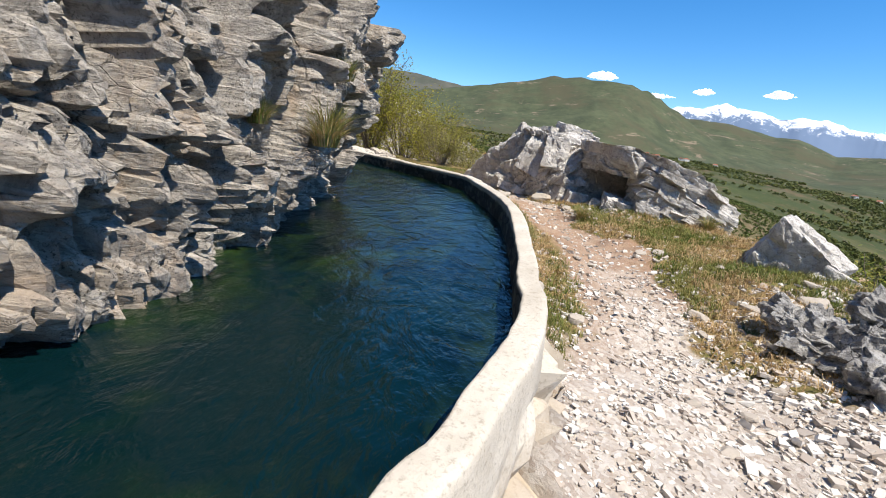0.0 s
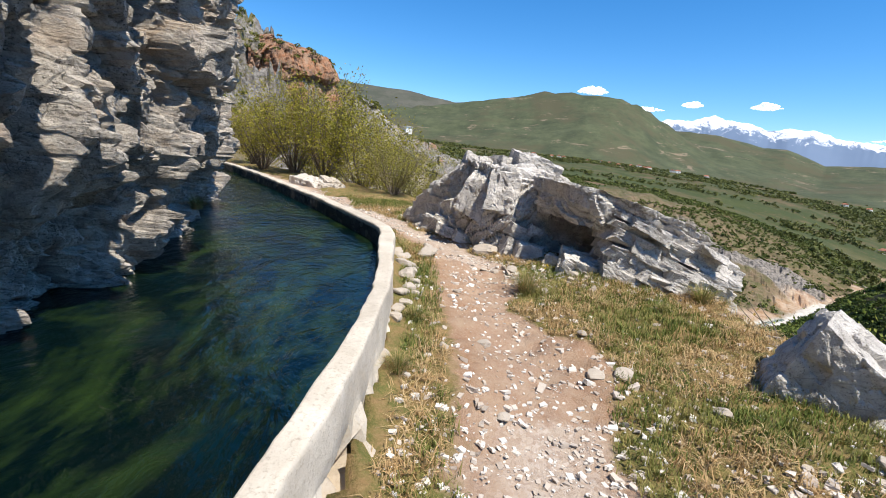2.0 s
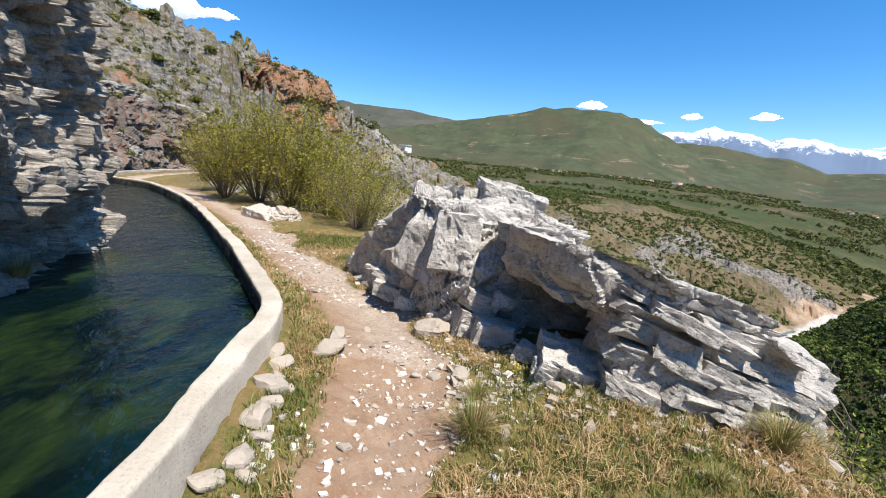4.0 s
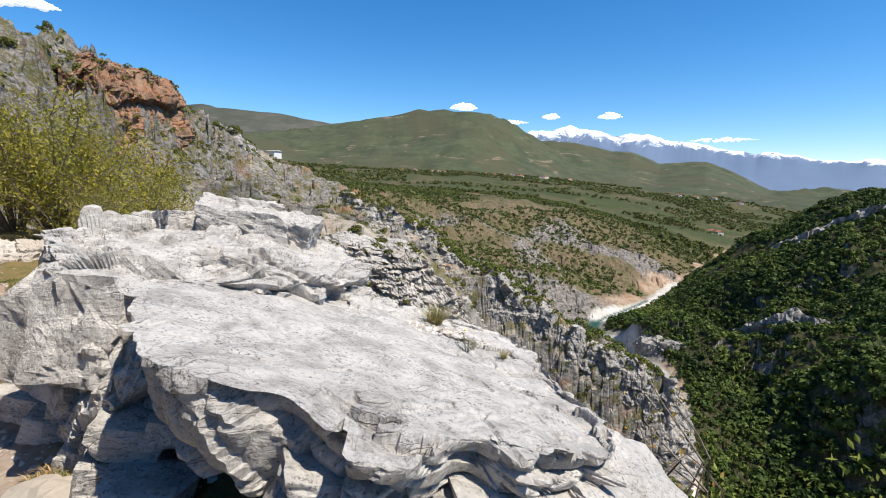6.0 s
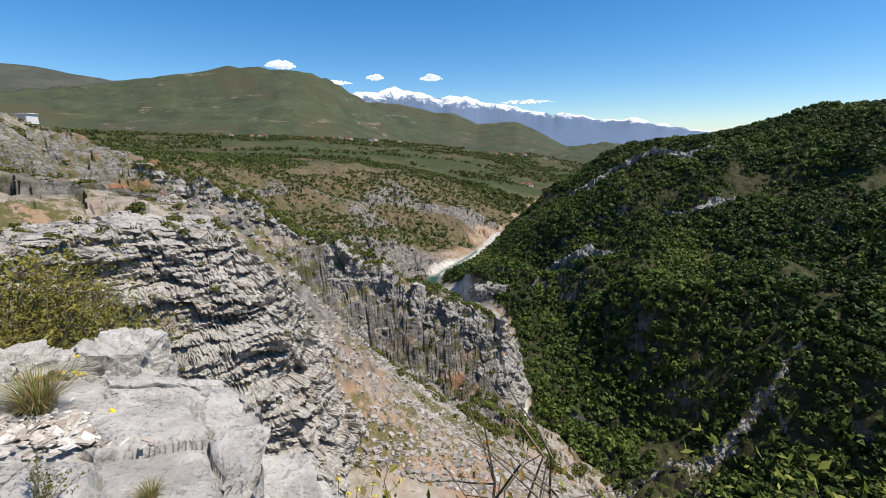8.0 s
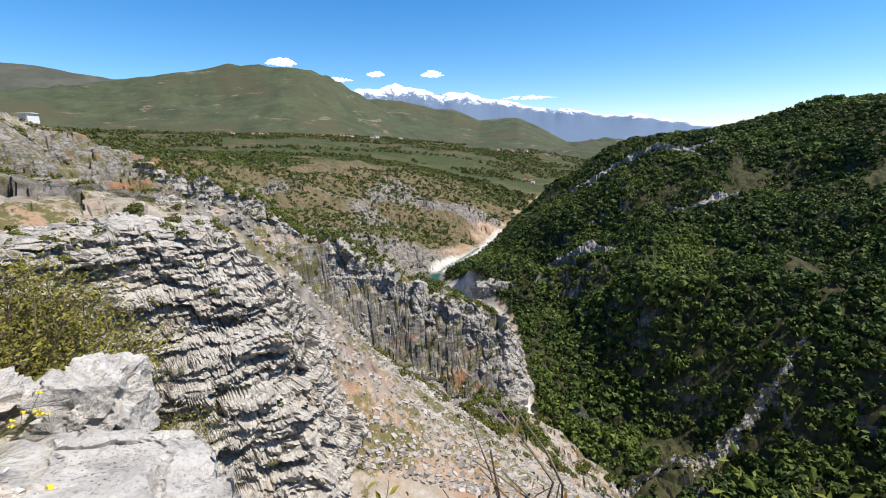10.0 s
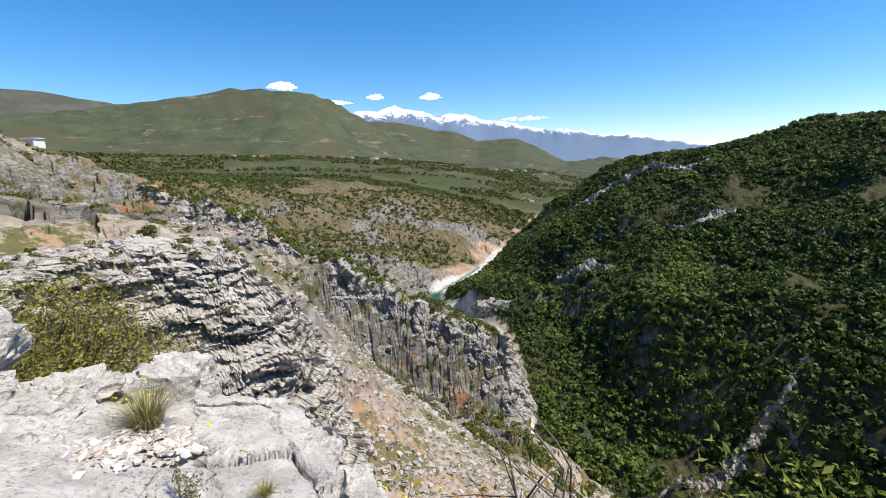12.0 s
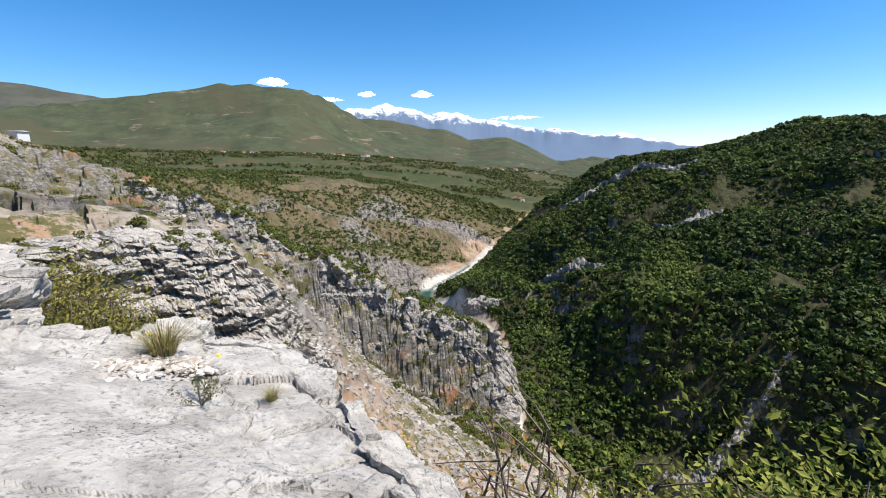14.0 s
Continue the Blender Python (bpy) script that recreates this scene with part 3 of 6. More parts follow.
# landform lines: bearing from the lookout (degrees clockwise from north), distance, height
RIVER = [(95, 78, -78), (75, 80, -77), (60, 94, -76), (50, 112, -76), (45.2, 137, -75), (44.4, 160, -74.5), (43.3, 182, -74), (40.9, 196, -73.6), (36.6, 218, -73.3), (34.4, 234, -73), (35.6, 252, -72.5), (38.6, 278, -71.5), (41.6, 323, -70.5), (45.2, 400, -70), (47.7, 512, -70), (50, 800, -72), (53, 1400, -75)]
KNUCKLE = [(38.8, 214, -61), (41, 208, -59), (44, 206, -58), (48, 212, -55)]
SPUR = [(-10, 178, 10.5), (-6, 178, 7.2), (-2.3, 172, 3.5), (2.1, 163, -1.6), (7, 151, -8.8), (11.5, 144, -13.0), (16.8, 136, -22.3), (22, 129, -26.9), (29, 122, -32.8), (36.4, 117, -39.9), (42.4, 115, -42.4)]
SPUR_BACK = [(7, 176, -16), (11.5, 168, -22), (16.8, 158, -32), (22, 150, -38), (29, 141, -45), (36.4, 134, -53), (42, 131, -58)]
SPUR_FOOT = [(43.6, 107, -64.5), (38, 106, -59.5), (31, 109, -55), (24, 114, -49.5), (18.5, 118, -45), (12, 122, -33), (6, 124, -24), (0, 124, -16.5), (-6, 122, -9)]
RIGHT_CREST = [(48.5, 350, -36), (53.7, 362, -12.5), (59.6, 372, 1.5), (65, 382, 6), (70, 390, 11), (74, 395, 16.5), (79, 400, 20), (90, 400, 26), (110, 380, 28)]
RIGHT_MID = [(44, 250, -58), (48, 242, -52), (55, 250, -48), (63.5, 262, -46), (72, 262, -40), (80, 258, -36), (95, 240, -34)]
RIGHT_LOW = [(50, 165, -70), (62, 150, -63), (75, 140, -56), (90, 135, -54)]
PLAIN_EDGE = [(-8, 420, -2), (2, 420, -9), (10, 420, -15.5), (20, 430, -22), (30, 440, -26), (38, 490, -42), (44, 600, -62)]
FAR_FOOT = [(24, 205, -66), (30, 245, -68), (36, 275, -67), (39, 330, -66), (42, 400, -66)]
PLAIN_MID = [(-15, 650, 10), (5, 680, 0), (20, 700, -6), (35, 760, -24), (46, 900, -48)]
PLAIN_FAR = [(-20, 1000, 40), (-4, 1000, 28), (5, 1050, 19), (16.6, 1100, 14), (30, 1150, 2), (43.7, 1200, -26), (52, 1350, -62), (70, 1500, -60)]
FAR_BASE = [(-40, 1700, 40), (-10, 1800, 20), (20, 1800, -20), (45, 1700, -50), (70, 1800, -50), (-30, 3000, 60), (20, 3000, -20), (60, 3000, -40), (-20, 4400, 40), (30, 4400, -20), (80, 4400, -20)]
# far ridges: bearing and angle of elevation of the crest; distance, run of the front and of the back slope
FAR_RIDGES = (
    ([(-48, 7.2), (-40, 7.6), (-25, 7.5), (-15, 7.3), (-11.8, 7.5), (-7.5, 7.2), (-2.4, 6.85), (2, 6.3), (7, 5.2), (13, 3.6)], 3350, 1500, 700),
    ([(-30, 3.0), (-14, 4.0), (-6, 5.0), (-1, 5.8), (2, 6.35), (5.2, 7.0), (8.4, 7.5), (10, 7.85), (11.5, 8.14), (13.4, 8.26), (15.3, 8.24), (19.6, 8.0), (22.7, 7.1), (25.9, 5.16), (28.4, 3.5), (31.2, 1.7), (35, -0.5)], 2250, 1150, 700),
    ([(14, 4.0), (24, 4.7), (27.9, 4.68), (30.9, 4.5), (35, 3.35), (36.9, 3.3), (40.1, 2.1), (42.4, 2.2), (44.7, 2.2), (47.2, 1.13), (49.6, -0.2), (53.3, -1.9), (57, -3)], 2750, 1450, 450),
    ([(46, -1.6), (51.5, -0.9), (54.4, -0.3), (56.9, -0.05), (59.3, -0.6), (66, -0.9), (72, -1.4)], 3650, 500, 250),
    ([(-20, 4.6), (10, 5.2), (18, 5.5), (23, 5.7), (26.4, 5.75), (28.7, 6.11), (31.7, 6.14), (35.2, 5.28), (37.7, 5.61), (40.1, 4.82), (43.3, 4.32), (46.4, 3.75), (50.5, 3.27), (54.3, 2.53), (58, 2.26), (61.5, 1.74), (64.5, 0.89), (70, 0.6), (100, 0.6)], 4600, 1000, 500),
)
LEFT_CREST = [(-75, 80, 26), (-60, 84, 26), (-45, 90, 26), (-35, 98, 25.6), (-30, 108, 25.2), (-25, 120, 25.4), (-21, 132, 24.4), (-16, 145, 21), (-12.7, 156, 17)]
LEFT_FOOT = [(-75, 16, 7), (-60, 18, 6), (-52, 30, 5), (-46, 40, 4.5), (-39, 50, 4), (-33, 62, 4), (-25, 76, 3.5), (-14, 100, 3), (-9, 140, 5)]
BELOW = [(100, 14, -14), (80, 12, -12), (60, 13, -12), (40, 13.5, -13), (25, 15, -14), (14, 17, -15), (7, 17.5, -13), (2, 18, -10), (-3, 18, -7), (-9, 17, -4.5), (-15, 20, -1.6)]
BAND_TOP = [(-14, 21, -1.1), (-8, 23, -1.2), (-3, 25, -1.2), (3, 25.5, -1.0), (8, 26, -1.4), (12, 27, -2.3), (15, 28.5, -4.2), (18, 31, -7.8)]
SLOPE = [(95, 40, -40), (75, 42, -38), (60, 46, -38), (48, 50, -37), (38, 52, -33), (28, 48, -25), (18, 45, -17), (8, 50, -9), (-2, 55, -3.5)]
SLOPE_LOW = [(62, 76, -61), (54, 84, -59), (47, 95, -60), (40, 84, -51), (30, 78, -43), (20, 72, -31)]
BACK = [(-90, 12, 8), (-120, 14, 8), (-150, 14, 5), (180, 30, 1), (150, 30, -12), (125, 30, -22), (-90, 60, 40), (-140, 70, 35), (180, 120, 10), (140, 130, -70), (-100, 300, 120), (180, 500, 80), (130, 500, 40), (-90, 1500, 350), (180, 2500, 300), (120, 2500, 200), (-90, 4700, 350), (180, 4700, 300), (120, 4700, 250)]
EYE_XY = (5.5, 7.5)


def landform(line, step=None):
    a = np.array(line, dtype=float)
    if step:
        out = []
        for k in range(len(a) - 1):
            n = max(1, int(step))
            for t in range(n):
                out.append(a[k] + (a[k + 1] - a[k]) * t / n)
        a = np.array(out + [a[-1]])
    az = np.radians(a[:, 0])
    return np.stack([EYE_XY[0] + a[:, 1] * np.sin(az), EYE_XY[1] + a[:, 1] * np.cos(az), a[:, 2]], 1)


FORMS = np.vstack([landform(l, n) for l, n in ((RIVER, 4), (SPUR, 3), (SPUR_BACK, 2), (SPUR_FOOT, 3), (RIGHT_CREST, 3), (RIGHT_MID, 2), (KNUCKLE, 2), (RIGHT_LOW, 2), (PLAIN_EDGE, 2), (FAR_FOOT, 2), (PLAIN_MID, 2), (PLAIN_FAR, 2), (FAR_BASE, None), (LEFT_CREST, 2), (LEFT_FOOT, 2), (BELOW, 2), (BAND_TOP, 2), (SLOPE, 2), (SLOPE_LOW, 2), (BACK, None))])


def rbf_setup(pts):
    d = np.sqrt(((pts[:, None, :2] - pts[None, :, :2]) ** 2).sum(2))
    n = len(pts)
    k = np.zeros((n + 3, n + 3))
    k[:n, :n] = -d + np.eye(n) * -0.5
    k[:n, n] = 1
    k[:n, n + 1:] = pts[:, :2] / 1000
    k[n:, :n] = k[:n, n:].T
    rhs = np.concatenate([pts[:, 2], np.zeros(3)])
    return np.linalg.solve(k, rhs)


RBF = rbf_setup(FORMS)


def broad_z(x, y):
    out = np.empty(len(x))
    n = len(FORMS)
    for a in range(0, len(x), 20000):
        px, py = x[a:a + 20000], y[a:a + 20000]
        d = np.sqrt((px[:, None] - FORMS[None, :, 0]) ** 2 + (py[:, None] - FORMS[None, :, 1]) ** 2)
        out[a:a + 20000] = -d @ RBF[:n] + RBF[n] + (px * RBF[n + 1] + py * RBF[n + 2]) / 1000
    return out


RIVER_PTS = smooth_line(landform(RIVER)[:, :2], 2.0)


def path_z(y):
    return np.interp(y, [-8, 0, 3.5, 5, 7.5, 11, 20, 40], [0.12, 0.16, 0.30, 0.45, 0.62, 0.60, 0.62, 0.7])


def path_width(y):
    return np.interp(y, [-8, 0, 3, 6, 8, 11, 14, 20, 40], [3.4, 3.2, 3.3, 3.8, 3.9, 4.3, 3.8, 3.2, 2.6])


def far_ridges(az, r, p3):
    """Height of the far ridges, and which of them stands highest."""
    best, which, crest = np.full(len(r), -1e3), np.zeros(len(r), dtype=int), np.ones(len(r))
    for k, (line, d, front, back) in enumerate(FAR_RIDGES):
        el = np.interp(az, [q[0] for q in line], [q[1] for q in line], left=-4, right=-4)
        wave = np.stack([az * 0.11, az * 0 + k, az * 0], 1)
        d = d + 110 * fbm(wave, 1, 60 + k)
        top = 2.2 + d * np.tan(np.radians(el))
        peaks = fbm(np.stack([az * 0.9, az * 0 + k, az * 0], 1), 4, 70 + k) * (26 if k == 4 else 1.5)
        t = np.clip(np.where(r < d, (r - d + front) / front, (d + back - r) / back), 0, 1)
        gully = 0.8 * np.abs(fbm(p3 * 0.0022 + k, 4, 80 + k))
        prof = np.where(r < d, 0.35 * t + 0.65 * t ** 1.7, t ** 0.8)
        h = -70 + (top + 70) * prof * (1 - 0.5 * gully * (1 - t) * sstep(0, 0.2, t))
        h = np.where(t > 0, h + peaks * t ** 5, -1e3)
        up = h > best
        best, which, crest = np.where(up, h, best), np.where(up, k, which), np.where(up, top, crest)
    return best, which, crest


def ground_at(x, y):
    """Height of the ground, and the masks that its material reads."""
    x, y = np.asarray(x, dtype=float), np.asarray(y, dtype=float)
    r = np.hypot(x - EYE_XY[0], y - EYE_XY[1])
    far = broad_z(x, y)
    near = r < 110
    s, sy = np.full(len(x), 99.0), np.zeros(len(x))
    c = np.full(len(x), 99.0)
    s[near], sy[near] = side_of(WALL_PTS[::4], x[near], y[near])
    c[near], _ = side_of(CLIFF_PTS[::3], x[near], y[near])
    p3 = np.stack([x, y, np.zeros(len(x))], 1)
    rs, _ = side_of(RIVER_PTS, x, y)
    rd = np.abs(rs)
    # roughness of the slopes grows with the distance
    rough = fbm(p3 * 0.035, 5, 3) * np.clip(r * 0.013, 0, 5) + fbm(p3 * 0.25, 4, 5) * np.clip((r - 8) * 0.02, 0, 0.8)
    rough = rough + fbm(p3 * 0.004, 5, 9) * np.clip((r - 500) * 0.012, 0, 28)
    rough = rough * (1 - 0.85 * np.exp(-(rd / 12.0) ** 2) * (r > 60))
    gully = (0.35 - np.abs(fbm(p3 * 0.011 + 4.0, 3, 14))) * 36 * (rs > 0) * sstep(8, 40, rd) * sstep(95, 140, r) * (1 - sstep(290, 350, r))
    rough = rough + gully
    plain = sstep(380, 520, r) * (1 - sstep(1050, 1500, r)) * (rs < 0)
    z = far + rough * (1 - 0.7 * plain)
    # the east and west walls of the gorge, in steps of rock
    ledge = facets(np.stack([x * 0.7, y * 0.7, z], 1), 9.0, 21) * 2.3 + facets(np.stack([x, y, z * 1.5], 1), 3.2, 22) * 1.0
    craggy = sstep(27, 45, r) * (1 - sstep(300, 420, r)) * np.clip(0.5 + fbm(p3 * 0.03, 3, 31), 0.05, 1)
    az = np.degrees(np.arctan2(x - EYE_XY[0], y - EYE_XY[1]))
    p4 = np.stack([x, y, z], 1)
    spur = sstep(52, 70, r) * (1 - sstep(170, 195, r)) * (az < 47) * (az > -62) * (rs < 0) * sstep(6, 16, rd) * np.clip(0.75 + 0.9 * fbm(p3 * 0.025, 3, 38), 0.15, 1.2)
    rocky = blocks(p4, (8.0, 8.0, 3.6), 35, (0.2, -0.1), 0.1, 0.6) * 2.4 + blocks(p4, (3.6, 3.6, 1.8), 36, (0.2, -0.1), 0.1, 0.5) * 1.1
    scree = sstep(24, 30, r) * (1 - sstep(55, 75, r)) * (rs < 0) * np.clip(0.1 + 0.75 * sstep(20, 12, az) + 1.2 * fbm(p3 * 0.07, 3, 39), 0, 1)
    z = z + ledge * craggy * np.where(rs < 0, 1.0, 0.8) * sstep(6, 16, rd)
    z = z + rocky * spur * 1.35 + scree * (blocks(p4, (2.2, 2.2, 1.0), 37, (0.2, -0.1), 0.08, 0.25) * 1.0 + blocks(p4, (0.9, 0.9, 0.45), 34, (0.2, -0.1), 0.4, 0.15) * 0.35)
    # the ledge with the path, beside the canal
    w = path_width(sy)
    flat = path_z(sy) + fbm(p3 * 1.3, 4, 7) * 0.05 + 0.02 * fbm(p3 * 6, 3, 8)
    flat = flat - 0.10 * np.exp(-((s - 1.35) / 0.55) ** 2) + 0.12 * sstep(0.5, 0.0, s)
    brink = sstep(0.0, 7.0, s - w)
    shelf = flat - np.maximum(s - w, 0) * 1.25 + fbm(p3 * 0.9, 4, 12) * 0.35 * sstep(0.0, 2.0, s - w)
    zn = shelf * (1 - brink) + z * brink
    # the bed of the canal, and the mountain behind the cliff
    bed = np.full(len(x), -0.7)
    back = -c - np.interp(sy, [10, 15], [2.2, 1.1])
    rise = sstep(0.5, 6.0, back)
    hill_side = (np.interp(sy, [9, 15, 22], [5.9, 3.0, WATER - 0.2]) + np.clip(back, 0, 6) * 0.9) * (1 - rise) + np.maximum(z, 1.5) * rise
    zc = np.where(back < 0, bed, hill_side)
    z = np.where(s > 0.12, zn, zc)
    bank_rock = sstep(190, 225, r) * (1 - sstep(430, 520, r)) * (rs < -6) * np.clip(0.1 + 1.5 * fbm(p3 * 0.02, 3, 58), 0, 1.2)
    outer = far + rough * (1 - 0.7 * plain) + ledge * craggy * 0.8 * sstep(6, 16, rd) + rocky * spur * 1.35
    outer = outer + bank_rock * (facets(p4, 13.0, 59, 1.0, 0.4) * 1.3 + facets(p4, 5.0, 60, 1.0, 0.4) * 0.7)
    z = np.where(near, z, outer)
    ridge_z, ridge_id, ridge_top = far_ridges(az, r, p3)
    over = (ridge_z > z) & (r > 1000)
    z = np.where(over, ridge_z, z)
    masks = {}
    g_gravel = sstep(4.6, 2.6, y + 0.5 * fbm(p3 * 0.8, 3, 41)) + np.exp(-((s - 1.25) / 0.4) ** 2) * np.where((y > 5) & (y < 8.2), 0.15, 0.6)
    g_grass = np.exp(-((s - 0.35) / 0.35) ** 2) + sstep(1.45, 1.85, s + 0.35 * fbm(p3 * 0.9, 3, 43)) * 0.95
    g_grass = g_grass * np.where(y < 5, sstep(1.8, 4.2, y + 0.6 * fbm(p3 * 0.7, 3, 44)), 1)
    masks["gravel"] = np.clip(g_gravel, 0, 1)
    masks["grass"] = np.clip(g_grass, 0, 1)
    masks["slope"] = np.where(s > 0.12, sstep(0.0, 1.5, s - w), 1.0)
    masks["rock"] = np.clip(0.62 * np.minimum(spur * 3, 1) + 0.3 * spur + 0.5 * fbm(p3 * 0.06, 4, 53) - 0.12, 0, 1) + np.clip(scree - 0.2, 0, 0.7)
    masks["wood"] = np.where(rs > 5, sstep(60, 90, r) * (1 - sstep(420, 600, r)), 0)
    masks["bank"] = np.where(rs < -4, sstep(185, 215, r), 0)
    masks["plain"] = sstep(400, 470, r + 40 * fbm(p3 * 0.01, 3, 51)) * ((rs < -20) | (r > 600))
    masks["hill"] = np.where(over, 1.0, sstep(1150, 1450, r + 200 * fbm(p3 * 0.003, 3, 52)))
    masks["moor"] = 1.0 * (over & (ridge_id == 0))
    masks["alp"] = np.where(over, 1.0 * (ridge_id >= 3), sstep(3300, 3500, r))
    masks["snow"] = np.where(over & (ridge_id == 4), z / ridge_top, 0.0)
    masks["bankrock"] = np.clip(bank_rock, 0, 1)
    masks["shore"] = 0.8 * sstep(15, 6, rd + 9 * fbm(p3 * 0.05, 3, 56)) * sstep(262, 285, r) * (1 - sstep(560, 640, r)) * (rs < 5)
    bend = np.abs(rs + 3.0 * fbm(p3 * 0.045, 3, 55))
    masks["river"] = np.exp(-(bend / (np.interp(r, [150, 200, 235, 270, 330, 420, 520], [2.6, 3.0, 4.0, 4.2, 3.0, 1.6, 1.2]) * (1 + 0.7 * fbm(p3 * 0.05, 3, 57)))) ** 6) * (r > 125) * (r < 640)
    masks["stream"] = np.maximum(np.exp(-((rs + 0.8) / 1.2) ** 4) * (r > 200) * (r < 300), np.exp(-((rs + 0.5) / 4.2) ** 4) * sstep(222, 228, r) * (1 - sstep(243, 250, r)))
    z = z - 11 * np.exp(-(rd / 9.0) ** 2) * sstep(60, 75, r) * (1 - sstep(118, 140, r))
    return z, masks


def height(x, y):
    return float(ground_at(np.array([x]), np.array([y]))[0][0])


# ---- ground: one sheet from the path to the horizon ----
def build_ground():
    cx, cy = 4.2, 6.0
    az = np.concatenate([np.arange(-62, -18, 0.27), np.arange(-18, 52, 0.17), np.arange(52, 100, 0.27), np.arange(100, 298, 3.0)])
    rr = [0.004]
    while rr[-1] < 4950:
        rr.append(rr[-1] * (1.009 if 22 < rr[-1] < 210 else 1.011 if 210 < rr[-1] < 460 else 1.0195) + 0.006)
    rr = np.array(rr)
    a, r = np.meshgrid(np.radians(az), rr, indexing="ij")
    x, y = (cx + r * np.sin(a)).ravel(), (cy + r * np.cos(a)).ravel()
    z, masks = ground_at(x, y)
    v = np.stack([x, y, z], 1)
    f = grid_faces(len(az), len(rr), closed_u=True)[:, ::-1]
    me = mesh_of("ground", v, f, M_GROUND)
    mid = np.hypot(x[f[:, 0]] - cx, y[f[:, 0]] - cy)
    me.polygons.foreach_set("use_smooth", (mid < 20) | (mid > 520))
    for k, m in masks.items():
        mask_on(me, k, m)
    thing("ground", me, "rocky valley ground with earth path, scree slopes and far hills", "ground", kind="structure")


build_ground()


# ---- canal ----
def build_wall():
    line = smooth_line(WALL_LINE, 0.07)
    tan = np.gradient(line, axis=0)
    tan /= np.linalg.norm(tan, axis=1)[:, None]
    east = np.stack([tan[:, 1], -tan[:, 0]], 1)
    prof = [(-0.02, -0.8, 1), (-0.02, 0.3, 1), (-0.015, 0.6, 1), (-0.01, 0.75, 1), (-0.002, 0.84, 1), (0.0, 0.872, 1), (0.003, 0.890, 0.5), (0.012, 0.899, 0), (0.025, 0.90, 0), (0.06, 0.90, 0), (0.10, 0.90, 0), (0.14, 0.90, 0), (0.172, 0.899, 0), (0.185, 0.892, 0), (0.190, 0.875, 0), (0.192, 0.84, 0), (0.20, 0.72, 0), (0.205, 0.60, 0), (0.215, 0.50, 0), (0.25, 0.43, 0), (0.31, 0.37, 0), (0.37, 0.31, 0), (0.42, 0.20, 0), (0.45, -0.3, 0)]
    n, k = len(line), len(prof)
    v = np.zeros((n, k, 3))
    inner = np.zeros((n, k))
    for j, (o, zz, inn) in enumerate(prof):
        v[:, j, :2] = line + east * (o * np.interp(line[:, 1], [0, 2.5, 5.5, 7.5, 10], [0.64, 0.68, 0.66, 0.92, 1.05]))[:, None] if o > 0 else line + east * o
        v[:, j, 2] = zz - (np.interp(line[:, 1], [1, 5], [0.09, 0.0]) if zz > 0.6 else 0)
        inner[:, j] = inn
    flat = v.reshape(-1, 3)
    e3 = np.repeat(np.concatenate([east, np.zeros((n, 1))], 1), k, axis=0)
    wob = fbm(flat * 2.2, 4, 61) * 0.018 + facets(flat, 0.13, 62, crack=0.1) * 0.004 * (flat[:, 2] > 0.6)
    # the rubble footing on the path's side
    foot = np.tile(np.array([1.0 if o > 0.21 else 0.0 for o, _, _ in prof]), n)
    rubble = facets(flat * np.array((1, 1, 1.4)), 0.26, 65, 1.3, 0.6) * 0.075 + facets(flat, 0.10, 66, 1.0, 0.5) * 0.025
    flat = flat + e3 * (wob + foot * rubble)[:, None]
    flat[:, 2] += foot * rubble * 0.7
    flat[:, 2] += (fbm(flat * 1.3, 3, 63) * 0.014 + fbm(flat * 14, 3, 64) * 0.004) * (flat[:, 2] > 0.8)
    me = mesh_of("canal_wall", flat, grid_faces(n, k)[:, ::-1], M_CONCRETE, smooth=True)
    rows = np.tile(np.array([0.5 * (prof[j][0] + prof[j + 1][0]) < 0.21 for j in range(k - 1)]), n - 1)
    me.polygons.foreach_set("use_smooth", rows)
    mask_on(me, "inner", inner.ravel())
    thing("canal_wall", me, "low whitewashed concrete wall along the irrigation canal", "wall", kind="structure")


def build_water():
    a, b = smooth_line(WALL_LINE, 0.25), smooth_line(CLIFF_LINE, 0.25)
    n = 260
    a = np.stack([np.interp(np.linspace(0, 1, n), np.linspace(0, 1, len(a)), a[:, k]) for k in range(2)], 1)
    b = np.stack([np.interp(np.linspace(0, 1, n), np.linspace(0, 1, len(b)), b[:, k]) for k in range(2)], 1)
    m = 12
    t = np.linspace(0, 1, m)[None, :, None]
    p = (a[:, None] + 0.05 * (a - b)[:, None]) * (1 - t) + (b[:, None] + 0.6 * (b - a)[:, None]) * t
    v = np.concatenate([p, np.full((n, m, 1), WATER)], 2).reshape(-1, 3)
    me = mesh_of("water", v, grid_faces(n, m), M_WATER, smooth=True)
    thing("water", me, "deep green rippled water flowing in the canal", "water", kind="structure")


CLIFF_SKIN = {}


